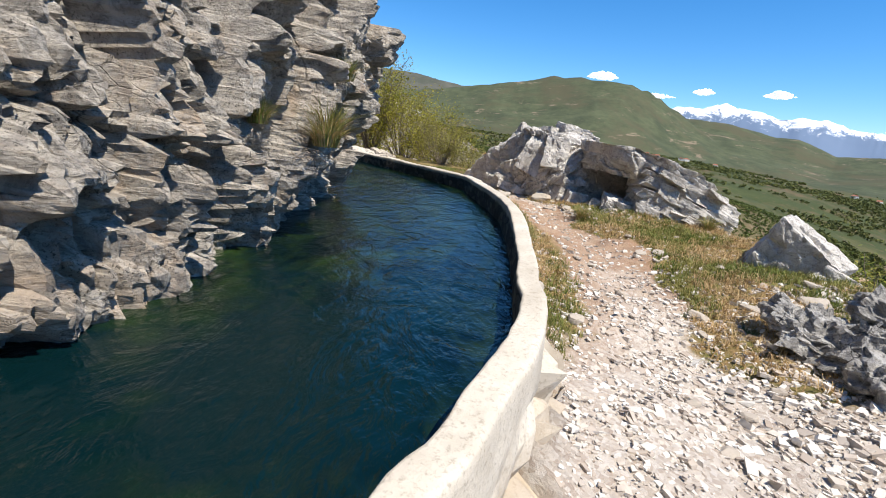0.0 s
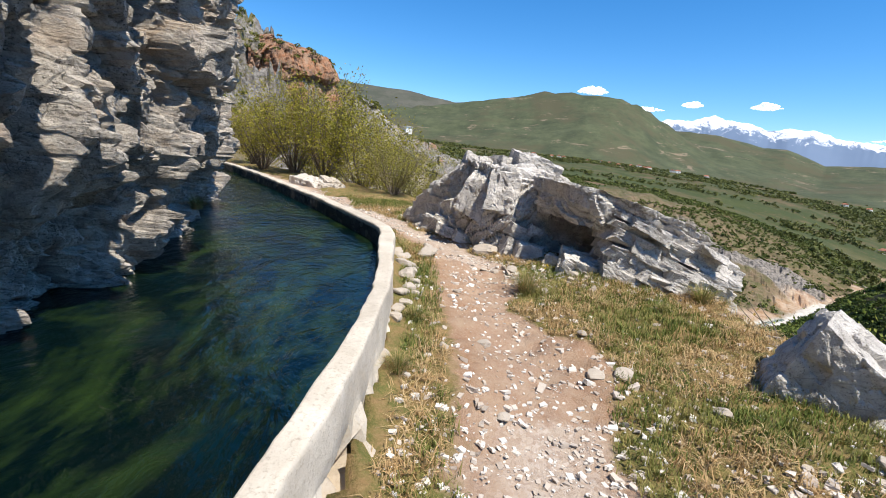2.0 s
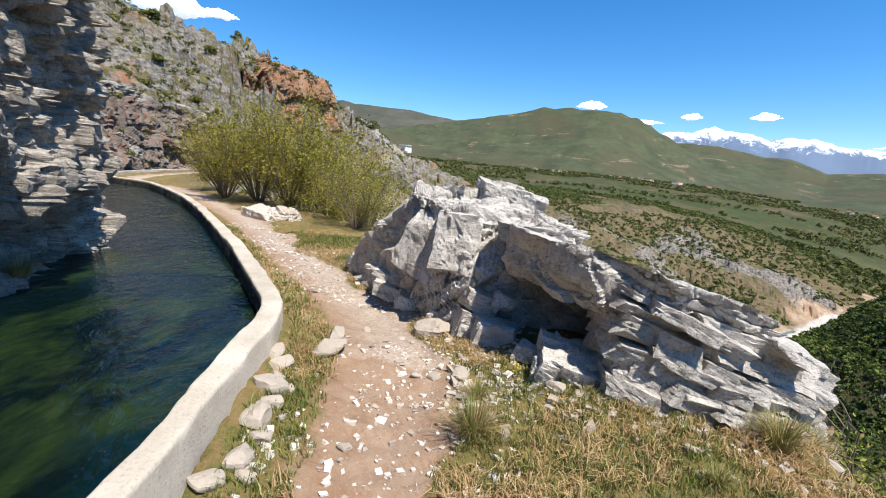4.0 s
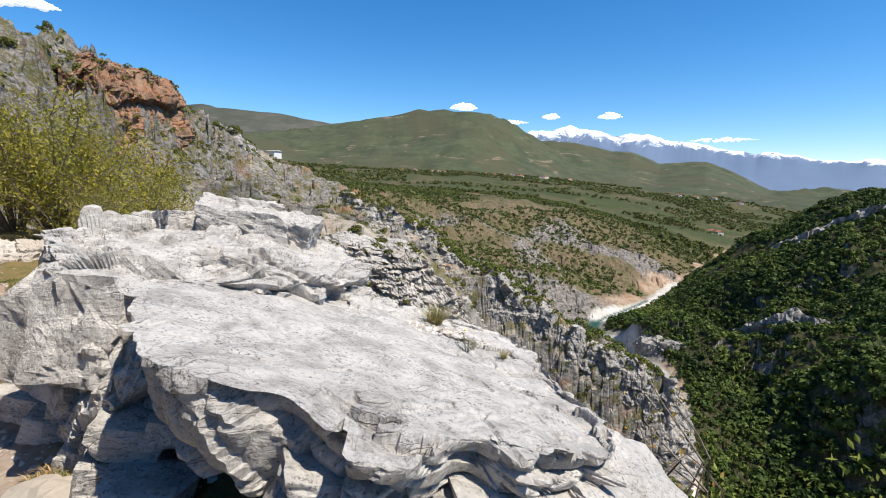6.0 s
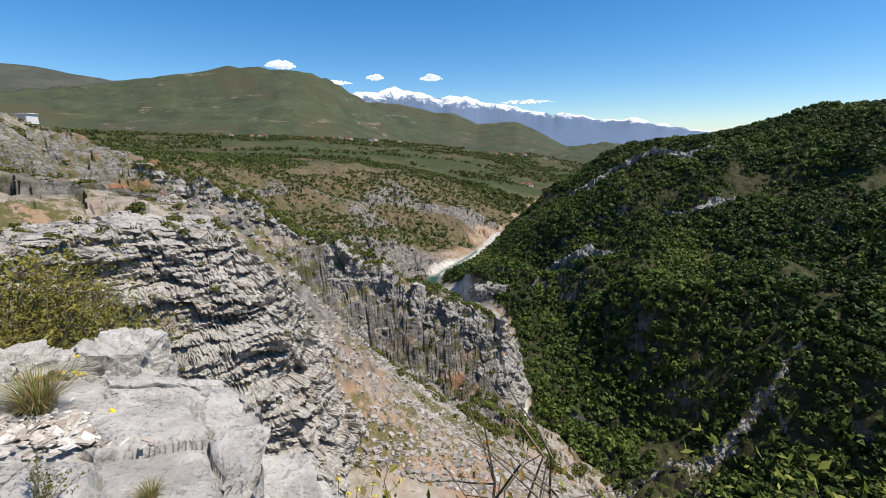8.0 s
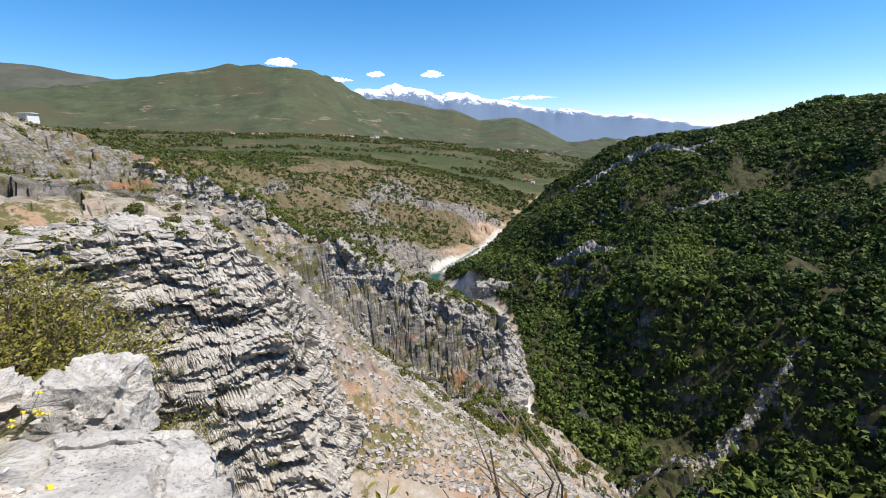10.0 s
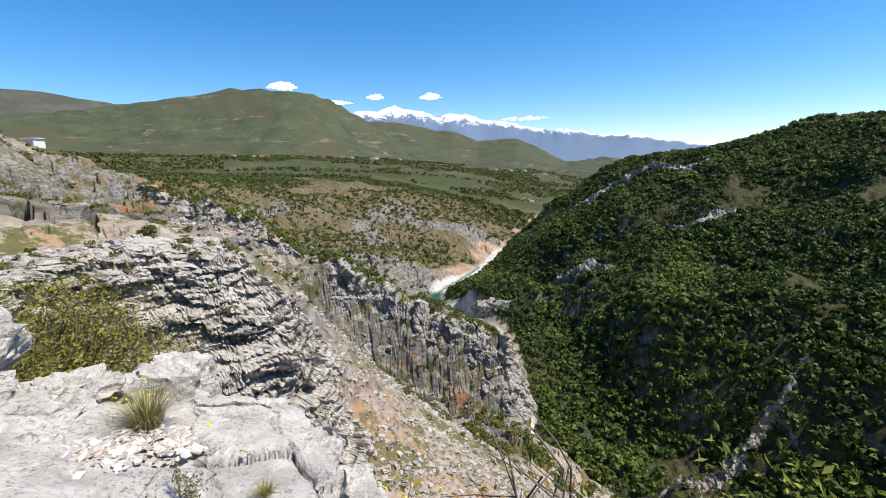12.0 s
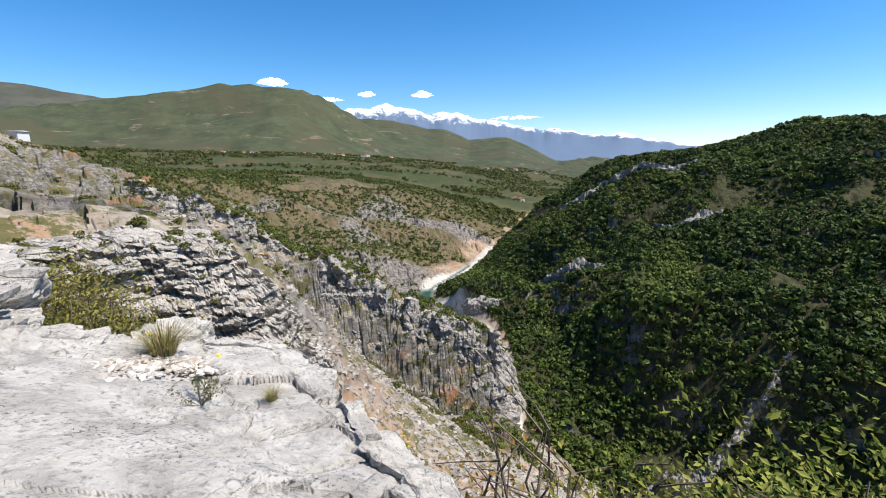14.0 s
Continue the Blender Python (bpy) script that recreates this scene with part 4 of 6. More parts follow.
def build_cliff():
    """The rock face on the canal's far side: a fine near stretch and a coarser far one."""
    def face(name, line, v0, v1, dv, lean, amp, label, mat, seed):
        tan = np.gradient(line, axis=0)
        tan /= np.linalg.norm(tan, axis=1)[:, None]
        east = np.stack([tan[:, 1], -tan[:, 0]], 1)
        hs = np.arange(v0, v1, dv)
        n, k = len(line), len(hs)
        off = np.array([lean(h) for h in hs])
        v = np.zeros((n, k, 3))
        v[:, :, :2] = line[:, None] + east[:, None] * off[None, :, None]
        taper = 1 - 0.5 * sstep(10.5, 15.0, line[:, 1]) if amp < 2 else np.ones(n)
        v[:, :, 2] = v0 + (hs[None] - v0) * taper[:, None]
        p = v.reshape(-1, 3)
        e3 = np.repeat(np.concatenate([east, np.zeros((n, 1))], 1), k, axis=0)
        q = np.stack([p[:, 0], p[:, 1], p[:, 2] * 1.7 + p[:, 1] * 0.35], 1)
        qa = np.stack([p[:, 0], p[:, 1] * 1.35, p[:, 2] * 0.9 + p[:, 1] * 0.2], 1) + 0.05 * np.stack([fbm(p * 2.0 / amp, 3, seed + 20 + j) for j in range(3)], 1)
        b1 = blocks(p, (0.85 * amp, 0.8 * amp, 0.75 * amp), seed, (0.1, 0.25), 1.0, 0.035 * amp, 0.8, 0.10, 0.5)
        b3 = blocks(p, (0.17 * amp, 0.15 * amp, 0.07 * amp), seed + 2, (0.1, 0.30), 0.5, 0.02 * amp, 0.5, 0.10)
        mixed = np.clip(0.55 + 1.2 * fbm(p * 0.7 / amp, 2, seed + 9), 0.1, 1.0)
        d = b1 * 0.09 * amp + b3 * 0.012 * amp * mixed
        d += facets(qa, 0.70 * amp, seed + 4, 0.6, 0.15) * 0.20 * amp + facets(qa + 3.1, 0.37 * amp, seed + 7, 0.7, 0.3) * (0.09 + 0.11 * mixed) * amp
        d += facets(qa + 7.7, 0.17 * amp, seed + 8, 1.0, 0.4) * (0.03 + 0.075 * mixed) * amp + facets(qa, 0.08 * amp, seed + 10, 1.0, 0.4) * (0.012 + 0.022 * mixed) * amp
        d += fbm(p * 0.8 / amp, 3, seed + 5) * 0.10 * amp + fbm(p * 9 / amp, 3, seed + 6) * 0.008 * amp
        if amp < 2:
            # the near stretch leans back into the light
            d -= 0.27 * np.maximum(p[:, 2] - 0.7, 0) * (1 - sstep(2.6, 3.8, p[:, 1])) - 0.03 * (1 - sstep(2.6, 3.8, p[:, 1]))
            # buttresses: leaning joints where the rock steps out toward the canal
            lean_y = p[:, 1] - 0.22 * (p[:, 2] - 1.2) + 0.18 * fbm(p * 0.9, 3, seed + 40)
            for y0, y1, out in ((3.7, 5.0, 0.30), (5.0, 6.1, 0.34), (6.1, 7.6, 0.24), (7.6, 9.4, 0.08)):
                d += out * (0.25 + 0.75 * sstep(0.8, 1.5, p[:, 2])) * sstep(y0 - 0.07, y0 + 0.07, lean_y) * np.clip(1 - (lean_y - y0) / (y1 - y0), 0, 1) - 0.12 * np.exp(-((lean_y - y0 + 0.2) / 0.22) ** 2)
            # an overhang above a dark recess at the water
            d += 0.42 * sstep(3.3, 4.6, p[:, 1]) * (1 - sstep(10.4, 11.8, p[:, 1])) * (sstep(1.15, 1.85, p[:, 2]) - 0.62)
        p = p + e3 * d[:, None]
        p[:, 2] += facets(q + 5, 0.5 * amp, seed + 3) * 0.03 * amp
        CLIFF_SKIN[name] = p
        # the broken top runs back into the slope
        grid = p.reshape(n, k, 3)
        cap = []
        for j in range(1, 11):
            w = grid[:, -1] - np.concatenate([east, np.zeros((n, 1))], 1) * (0.36 * j * min(amp, 1.6))
            w[:, 2] += 0.06 * j + facets(w, 0.6 * amp, seed + 9) * 0.10 * amp
            cap.append(w)
        grid = np.concatenate([grid, np.stack(cap, 1)], 1)
        me = mesh_of(name, grid.reshape(-1, 3), grid_faces(n, k + 10)[:, ::-1], mat)
        thing(name, me, label, "cliff", kind="structure")

    near = smooth_line(CLIFF_LINE[1:16], 0.021)
    near = np.concatenate([near[near[:, 1] < 8.6], near[near[:, 1] >= 8.6][::3]])
    face("cliff_near", near, 0.2, 6.6, 0.027, lambda h: 0.05 * math.sin(h * 1.9) + (0.12 * sstep(0.6, 2.6, h) - 0.10 * max(h - 3.2, 0)) - 0.05, 1.0, "broken pale limestone cliff rising from the canal", M_CLIFF, 71)
    far = smooth_line(CLIFF_LINE[14:], 0.13)
    face("cliff_far", far, 0.2, 8.0, 0.11, lambda h: 0.4 * math.sin(h * 0.9) - 0.45 * max(h - 2.0, 0), 3.2, "grey and rust-red rock face above the canal bend", M_CRAG, 81)


build_wall()
build_water()
build_cliff()

# ---- crags on the slopes ----
CRAG_SKIN = []


def crag(name, line, step_u, step_v, amp, lean, squash, mat, label, seed, back=4.0, on_ground=False, bedding=0.9):
    """A stratified rock face. line: bearing, distance, top and foot height; lean: metres outward for each metre down."""
    a = smooth_line([(EYE_XY[0] + d * math.sin(radians(az)), EYE_XY[1] + d * math.cos(radians(az)), t, f) for az, d, t, f in line], step_u)
    if on_ground:
        g = ground_at(a[:, 0], a[:, 1])[0]
        g = np.convolve(np.pad(g, 12, mode="edge"), np.ones(25) / 25, mode="valid")
        a[:, 2] += g
        a[:, 3] += g
    # never a free-standing dyke: the top stays near the ground behind it
    tan = np.gradient(a[:, :2], axis=0)
    tan /= np.linalg.norm(tan, axis=1)[:, None]
    rear = a[:, :2] - np.stack([tan[:, 1], -tan[:, 0]], 1) * back
    g_rear = ground_at(rear[:, 0], rear[:, 1])[0]
    a[:, 2] = np.minimum(a[:, 2], g_rear + (1.8 if on_ground else 0.35) * amp)
    a[:, 3] = np.minimum(a[:, 3], a[:, 2] - 1.2 * amp)
    a[:, 2] += (fbm(a[:, :3] * 0.22 / amp ** 0.5, 4, seed + 8) - 0.2) * 0.7 * amp
    tan = np.gradient(a[:, :2], axis=0)
    tan /= np.linalg.norm(tan, axis=1)[:, None]
    out2 = np.stack([tan[:, 1], -tan[:, 0]], 1)
    mean_h = (a[:, 2] - a[:, 3]).mean()
    nv = int(mean_h / step_v)
    w = np.linspace(0, 1, nv)
    top = int(back / step_v / 1.5)
    n, k = len(a), nv + top
    v = np.zeros((n, k, 3))
    for j in range(k):
        if j < nv:
            z = a[:, 3] + (a[:, 2] - a[:, 3]) * w[j]
            o = (a[:, 2] - z) * lean
        else:
            q = (j - nv + 1) / top
            z = a[:, 2] * (1 - q) + (np.minimum(g_rear, a[:, 2] + 4) - 0.7) * q + 0.25 * math.sin(q * 3.14)
            o = np.full(n, -back * q)
        v[:, j, :2] = a[:, :2] + out2 * o[:, None]
        v[:, j, 2] = z
    p = v.reshape(-1, 3)
    q = np.stack([p[:, 0], p[:, 1], p[:, 2] * squash + 0.15 * p[:, 0] + 0.3 * amp * fbm(p * 0.5 / amp, 3, seed)], 1)
    sz = 1.0 / squash
    d = blocks(p, (1.9 * amp, 1.9 * amp, 1.5 * amp * sz), seed, (0.05, -0.03), 0.5, 0.08 * amp, 0.5, 0.12, bedding) * 0.40 * amp
    d += blocks(p, (0.8 * amp, 0.8 * amp, 0.6 * amp * sz), seed + 1, (0.06, -0.03), 0.5, 0.06 * amp, 0.25, 0.12, bedding) * 0.21 * amp
    d += blocks(p, (0.34 * amp, 0.34 * amp, 0.26 * amp * sz), seed + 2, (0.05, -0.03), 0.4, 0.05 * amp, 0.25, 0.12, bedding) * 0.09 * amp
    d += facets(q, 1.1 * amp, seed + 5) * 0.12 * amp + fbm(p * 0.3 / amp, 4, seed + 3) * 0.55 * amp
    e3 = np.repeat(np.concatenate([out2, np.zeros((n, 1))], 1), k, axis=0)
    p = p + e3 * d[:, None]
    p[:, 2] += facets(q + 9, 0.7 * amp, seed + 4) * 0.10 * amp + fbm(p * 0.8 / amp, 2, seed + 6) * 0.12 * amp
    top_rows = p.reshape(n, k, 3)[::2, nv - 2:nv + max(2, top // 2)].reshape(-1, 3)
    CRAG_SKIN.append((top_rows, p.reshape(n, k, 3)[::3, :nv:3].reshape(-1, 3)))
    me = mesh_of(name, p, grid_faces(n, k), mat)
    return thing(name, me, label, "rock face", kind="structure")


M_BAND = limestone("band_limestone", (0.34, 0.315, 0.285), (0.64, 0.60, 0.545), (0.08, 0.08, 0.08), (0.46, 0.33, 0.21), 0.45, 0.5, 0.8, 2.6)
M_OCHRE = limestone("ochre_limestone", (0.38, 0.28, 0.20), (0.50, 0.42, 0.34), (0.14, 0.10, 0.07), (0.52, 0.28, 0.12), 0.8, 0.5)
M_RUST = limestone("rusty_limestone", (0.15, 0.125, 0.11), (0.27, 0.24, 0.215), (0.045, 0.04, 0.036), (0.34, 0.15, 0.07), 0.7, 0.35)
crag("crag", [(-14, 18, -1.1, -3.5), (-8, 19.5, -1.2, -5.5), (-3, 20.8, -1.2, -8), (1, 21.3, -1.0, -10.5), (6, 21.5, -1.25, -13), (11, 21.8, -1.8, -15), (14, 22.4, -2.7, -16), (16.5, 23.5, -5.2, -17), (18.8, 25, -7.3, -17), (20, 28, -12.2, -18)], 0.06, 0.055, 1.15, 0.42, 3.0, M_BAND, "layered grey limestone crag with dark ledges and ochre foot", 101, 5.0, False, 0.65)
crag("crag", [(10, 141, -12.0, -24), (13, 138, -16.0, -33), (16.8, 133, -21.8, -43), (22, 126.5, -26.6, -48), (29, 119.5, -32.6, -54), (33, 117, -36.2, -57.5), (37, 114.5, -40.2, -61), (41, 113, -42.0, -64), (43.4, 113.5, -43.2, -66), (44.6, 119, -46, -67), (45, 131, -50, -69)], 0.24, 0.24, 2.6, 0.32, 0.75, M_CRAG, "steep fluted grey cliff above the river bend", 111, 5.0)
crag("crag", [(-14, 158, 1.0, -3), (-11, 152, 4, -6), (-8.5, 148, 2.5, -7), (-5, 145, 0.8, -7), (-2.5, 146, 0.5, -5)], 0.3, 0.28, 3.2, 0.45, 1.1, M_CRAG, "broken grey crags below the ridge road", 121, 8.0, True)
crag("crag", [(-6, 122, 0.5, -3), (-3, 119, 4, -7), (0, 117, 5, -8), (4, 115, 4.5, -8), (7, 116, 3, -6), (10, 119, 0.5, -4)], 0.28, 0.26, 3.0, 0.5, 1.2, M_CRAG, "grey crags standing out of the scree slope", 123, 8.0, True)
crag("crag", [(1, 152, 0.5, -4), (4, 146, 4, -7), (8, 141, 4.5, -8), (11, 138, 3, -6), (14, 138, 0.5, -4)], 0.3, 0.28, 3.0, 0.5, 0.9, M_CRAG, "slanting grey ribs of rock near the ridge", 125, 7.0, True)
crag("crag", [(5.5, 20.6, -8.2, -11.5), (8, 20.2, -8.0, -13), (11, 20.3, -8.6, -14), (13.5, 21.2, -10.5, -14.5)], 0.06, 0.06, 0.8, 0.15, 2.6, M_OCHRE, "ochre-stained foot of the layered crag", 105, 2.5)
crag("crag", [(36, 58, -35.5, -40), (38, 57, -34.5, -41), (40, 57.5, -35, -41), (41.5, 60, -37, -42)], 0.12, 0.12, 1.5, 0.2, 0.6, M_BAND, "small dark grey rock tooth on the scree slope", 131, 2.0)
crag("crag", [(22, 62, -24, -31), (26, 60, -27.5, -34), (31, 58, -30, -35)], 0.16, 0.16, 1.8, 0.5, 1.2, M_BAND, "low grey rock step on the scree slope", 136, 3.0)
crag("crag", [(23, 36, 0.2, -2), (26, 37, 1.2, -2.5), (29, 39, 1.0, -2.5), (31, 41, 0.2, -2)], 0.1, 0.1, 0.8, 0.4, 1.6, M_BAND, "low pale rock ledge on the scree", 138, 1.5, True)
crag("crag", [(27, 48, 0.2, -2), (31, 49, 1.4, -3), (35, 51, 1.2, -3), (38, 54, 0.2, -2)], 0.12, 0.12, 0.9, 0.4, 1.4, M_BAND, "low pale rock ledge on the scree", 139, 1.5, True)
crag("crag", [(59, 100, 0.5, -4), (62, 104, 2.6, -5), (66, 114, 3.4, -6), (70, 126, 4.2, -6), (74, 138, 4, -6), (77, 150, 1, -4)], 0.3, 0.3, 2.6, 0.12, 0.8, M_CRAG, "long pale rock rib in the wooded slope", 141, 1.2, True)
crag("crag", [(62, 268, 3, -4), (64, 262, 7, -5), (67, 264, 6, -5), (69, 270, 2, -3)], 0.6, 0.5, 4, 0.1, 0.8, M_CRAG, "grey rock outcrop among the trees", 151, 1.2, True)
crag("crag", [(46, 224, 2, -6), (50, 216, 6, -7), (54, 216, 6, -7), (58, 222, 2, -5)], 0.6, 0.5, 5, 0.1, 0.6, M_CRAG, "shaded rock wall with a hollow under the trees", 156, 1.2, True)
crag("crag", [(37.3, 218, 1, -8), (39.5, 206, 3, -11), (42, 200, 3, -12), (45, 201, 1, -9)], 0.5, 0.5, 4.5, 0.3, 0.6, M_CRAG, "grey rock knuckle at the river bend", 161, 5.0, True)
crag("crag", [(50, 312, 3, -8), (54, 316, 7, -8), (59, 320, 7, -8), (64, 326, 5, -7), (68, 330, 2, -4)], 0.9, 0.7, 5, 0.05, 0.6, M_CRAG, "dark rock band below the wooded crest", 166, 1.2, True)
crag("crag", [(-25, 104, 21, 6), (-22, 106, 22, 5), (-19, 110, 21.5, 5), (-17, 116, 20, 6), (-15.5, 126, 17.5, 7)], 0.25, 0.25, 4.2, 0.28, 0.6, M_RED, "rust-red broken rock face on the ridge", 171, 17.0)
crag("crag", [(-50, 36, 6, 0.5), (-46, 39, 7, 0.5), (-42, 43, 7.5, 0.5), (-38, 49, 8, 0.5), (-34, 56, 8, 0.8), (-30, 64, 8, 1.0), (-26, 72, 7, 1.5)], 0.14, 0.14, 2.2, 0.5, 1.4, M_RUST, "rust-stained grey rock face behind the canal bend", 176, 5.0)


# ---- the slab outcrop beside the path ----
def rock_part(parent, name, at, dims, turn, seed, n=20, square=0.75, planes=7, rough=0.05, size=0.4, cut=0.86, bed=0.6, mat=None, label=""):
    v, f = rock_np(dims, seed, n, planes, cut, rough, size, square, bed)
    me = mesh_of(name, v, f, mat or M_SLAB)
    return part(name, me, parent, label, pose(*at, *turn))


def prism_np(outline, top, bottom, inset, rings=60, rows=16, step=0.03):
    """A block with the given plan: top(x, y) and bottom(x, y) heights; inset: how far the foot draws in."""
    o = smooth_line(list(outline) + [outline[0]], step)[:-1]
    c = o.mean(0)
    m = len(o)
    t = np.linspace(0.0015, 1, rings) ** 0.8
    xy = c + (o - c)[:, None] * t[None, :, None]
    v = np.concatenate([xy, top(xy[..., 0], xy[..., 1])[..., None]], 2)
    side = []
    for k in range(1, rows + 1):
        q = k / rows
        p = c + (o - c) * (1 - inset * q ** 1.3)
        z = top(o[:, 0], o[:, 1]) * (1 - q) + bottom(o[:, 0], o[:, 1]) * q
        side.append(np.concatenate([p, z[:, None]], 1))
    v = np.concatenate([v, np.stack(side, 1)], 1)
    return v.reshape(-1, 3), grid_faces(m, rings + rows, closed_u=True)[:, ::-1], (m, rings, rows)


def bed_plane(x, y):
    """The dip slope of the top slab."""
    return 1.693 - 0.30 * (x - 4.1) - 0.085 * (y - 8.6)


def build_slab(parent):
    outline = [(3.84, 8.95), (3.89, 8.60), (4.04, 8.30), (4.23, 7.95), (4.42, 7.79), (4.57, 7.78), (4.75, 7.56), (4.95, 7.55), (5.18, 7.68), (5.30, 7.58), (5.50, 7.60), (5.85, 7.80), (6.04, 8.08), (6.05, 8.45), (6.08, 8.90), (6.20, 9.32), (6.22, 9.60), (6.14, 9.95), (5.70, 10.0), (5.25, 9.95), (4.80, 9.90), (4.40, 9.65), (4.05, 9.30)]
    v, f, (m, rings, rows) = prism_np(outline, bed_plane, lambda x, y: bed_plane(x, y) - 0.17 - 0.33 * sstep(5.2, 4.3, x), 0.10, 130, 26, 0.017)
    is_top = np.tile(np.concatenate([np.ones(rings), np.zeros(rows)]), m) > 0
    # thin cracks along the dip, worn steps toward the low end
    f1, f2, way, rnd = cells(np.stack([v[:, 0] * 0.9 + 0.5 * v[:, 1], v[:, 1] * 1.9, v[:, 2] * 0.2], 1) + 0.25 * fbm(v * 2, 3, 5)[:, None], 402)
    crack = np.clip(1 - (f2 - f1) / 0.03, 0, 1) * (rnd[:, 0] > 0.6)
    low = np.clip(sstep(5.2, 6.0, v[:, 0] + 0.35 * fbm(v * 1.5, 3, 6)) + sstep(8.25, 7.8, v[:, 1] + 0.2 * fbm(v * 2.5, 2, 7)) * sstep(4.5, 4.9, v[:, 0]), 0, 1)
    steps = blocks(v + 0.3, (0.42, 0.34, 0.12), 409, (0.38, 0.1), 0.5, 0.025)
    dz = fbm(v * 1.2, 5, 404) * 0.03 + facets(np.stack([v[:, 0], v[:, 1], v[:, 2] * 0.2], 1), 0.42, 405, 0.9, 0.2) * 0.006 + fbm(v * 14, 3, 403) * 0.004 - 0.016 * crack + 0.045 * low * (steps - 0.35)
    v[:, 2] += np.where(is_top, dz, 0.0)
    c = np.array((5.2, 8.6))
    out = v[:, :2] - c
    out /= np.linalg.norm(out, axis=1)[:, None]
    push = blocks(v, (0.45, 0.45, 0.14), 407, (0.38, 0.0), 0.4, 0.025) * 0.055 + facets(v, 0.45, 411, 1.0, 0.2) * 0.06 + facets(v, 0.14, 408) * 0.015
    rim = np.tile(np.concatenate([np.linspace(0, 1, rings) ** 9, np.ones(rows)]), m)
    v[:, :2] += out * (push * rim)[:, None]
    part("slab", mesh_of("slab", v, f, M_SLAB), parent, "smooth pale grey tilted top slab with cracks")


def flank_top(x, y):
    z = np.interp(x, [1.6, 1.9, 2.4, 2.95, 3.6, 4.3, 4.9], [0.72, 0.98, 1.45, 1.88, 1.83, 1.78, 1.50])
    return z - 0.35 * sstep(11.0, 12.2, y) - 0.12 * sstep(9.6, 9.1, y)


def build_flank(parent):
    """The rough mass behind the slab, in steep slanting beds."""
    outline = [(1.55, 12.2), (1.80, 11.55), (2.32, 10.78), (2.86, 10.05), (3.22, 9.42), (3.56, 9.06), (3.98, 9.12), (4.60, 9.30), (4.95, 9.9), (5.05, 10.6), (4.75, 11.3), (4.0, 11.9), (2.9, 12.4), (2.0, 12.6)]
    v, f, (m, rings, rows) = prism_np(outline, flank_top, lambda x, y: 0.25 + 0 * x, -0.04, 110, 44, 0.022)
    b1 = blocks(v, (0.75, 0.62, 0.34), 431, (-0.45, 0.35), 0.6, 0.035)
    b2 = blocks(v, (0.30, 0.28, 0.12), 432, (-0.5, 0.3), 0.6, 0.025)
    b3 = blocks(v, (0.13, 0.12, 0.05), 433, (-0.5, 0.3), 0.4, 0.014)
    d = 0.12 * b1 + 0.05 * b2 + 0.005 * b3 + 0.05 * facets(v, 0.5, 434, 1.0, 0.3) + 0.008 * fbm(v * 12, 3, 435)
    c = np.array((3.6, 10.6))
    out = v[:, :2] - c
    out /= np.linalg.norm(out, axis=1)[:, None] + 1e-6
    rim = np.tile(np.concatenate([np.linspace(0, 1, rings) ** 5, np.ones(rows)]), m)
    v[:, :2] += out * (d * rim)[:, None]
    v[:, 2] += d * (1 - 0.75 * rim)
    part("flank", mesh_of("flank", v, f, M_SLAB), parent, "rough fractured grey rock mass in steep slanting beds")


def split_block(parent, at, dims, turn, seed, n=12, skew=0.2, rough=0.02, label=""):
    v, f = block_np(dims, seed, n, skew, rough)
    return part("block", mesh_of("block", v, f, M_SLAB), parent, label, pose(*at, *turn))


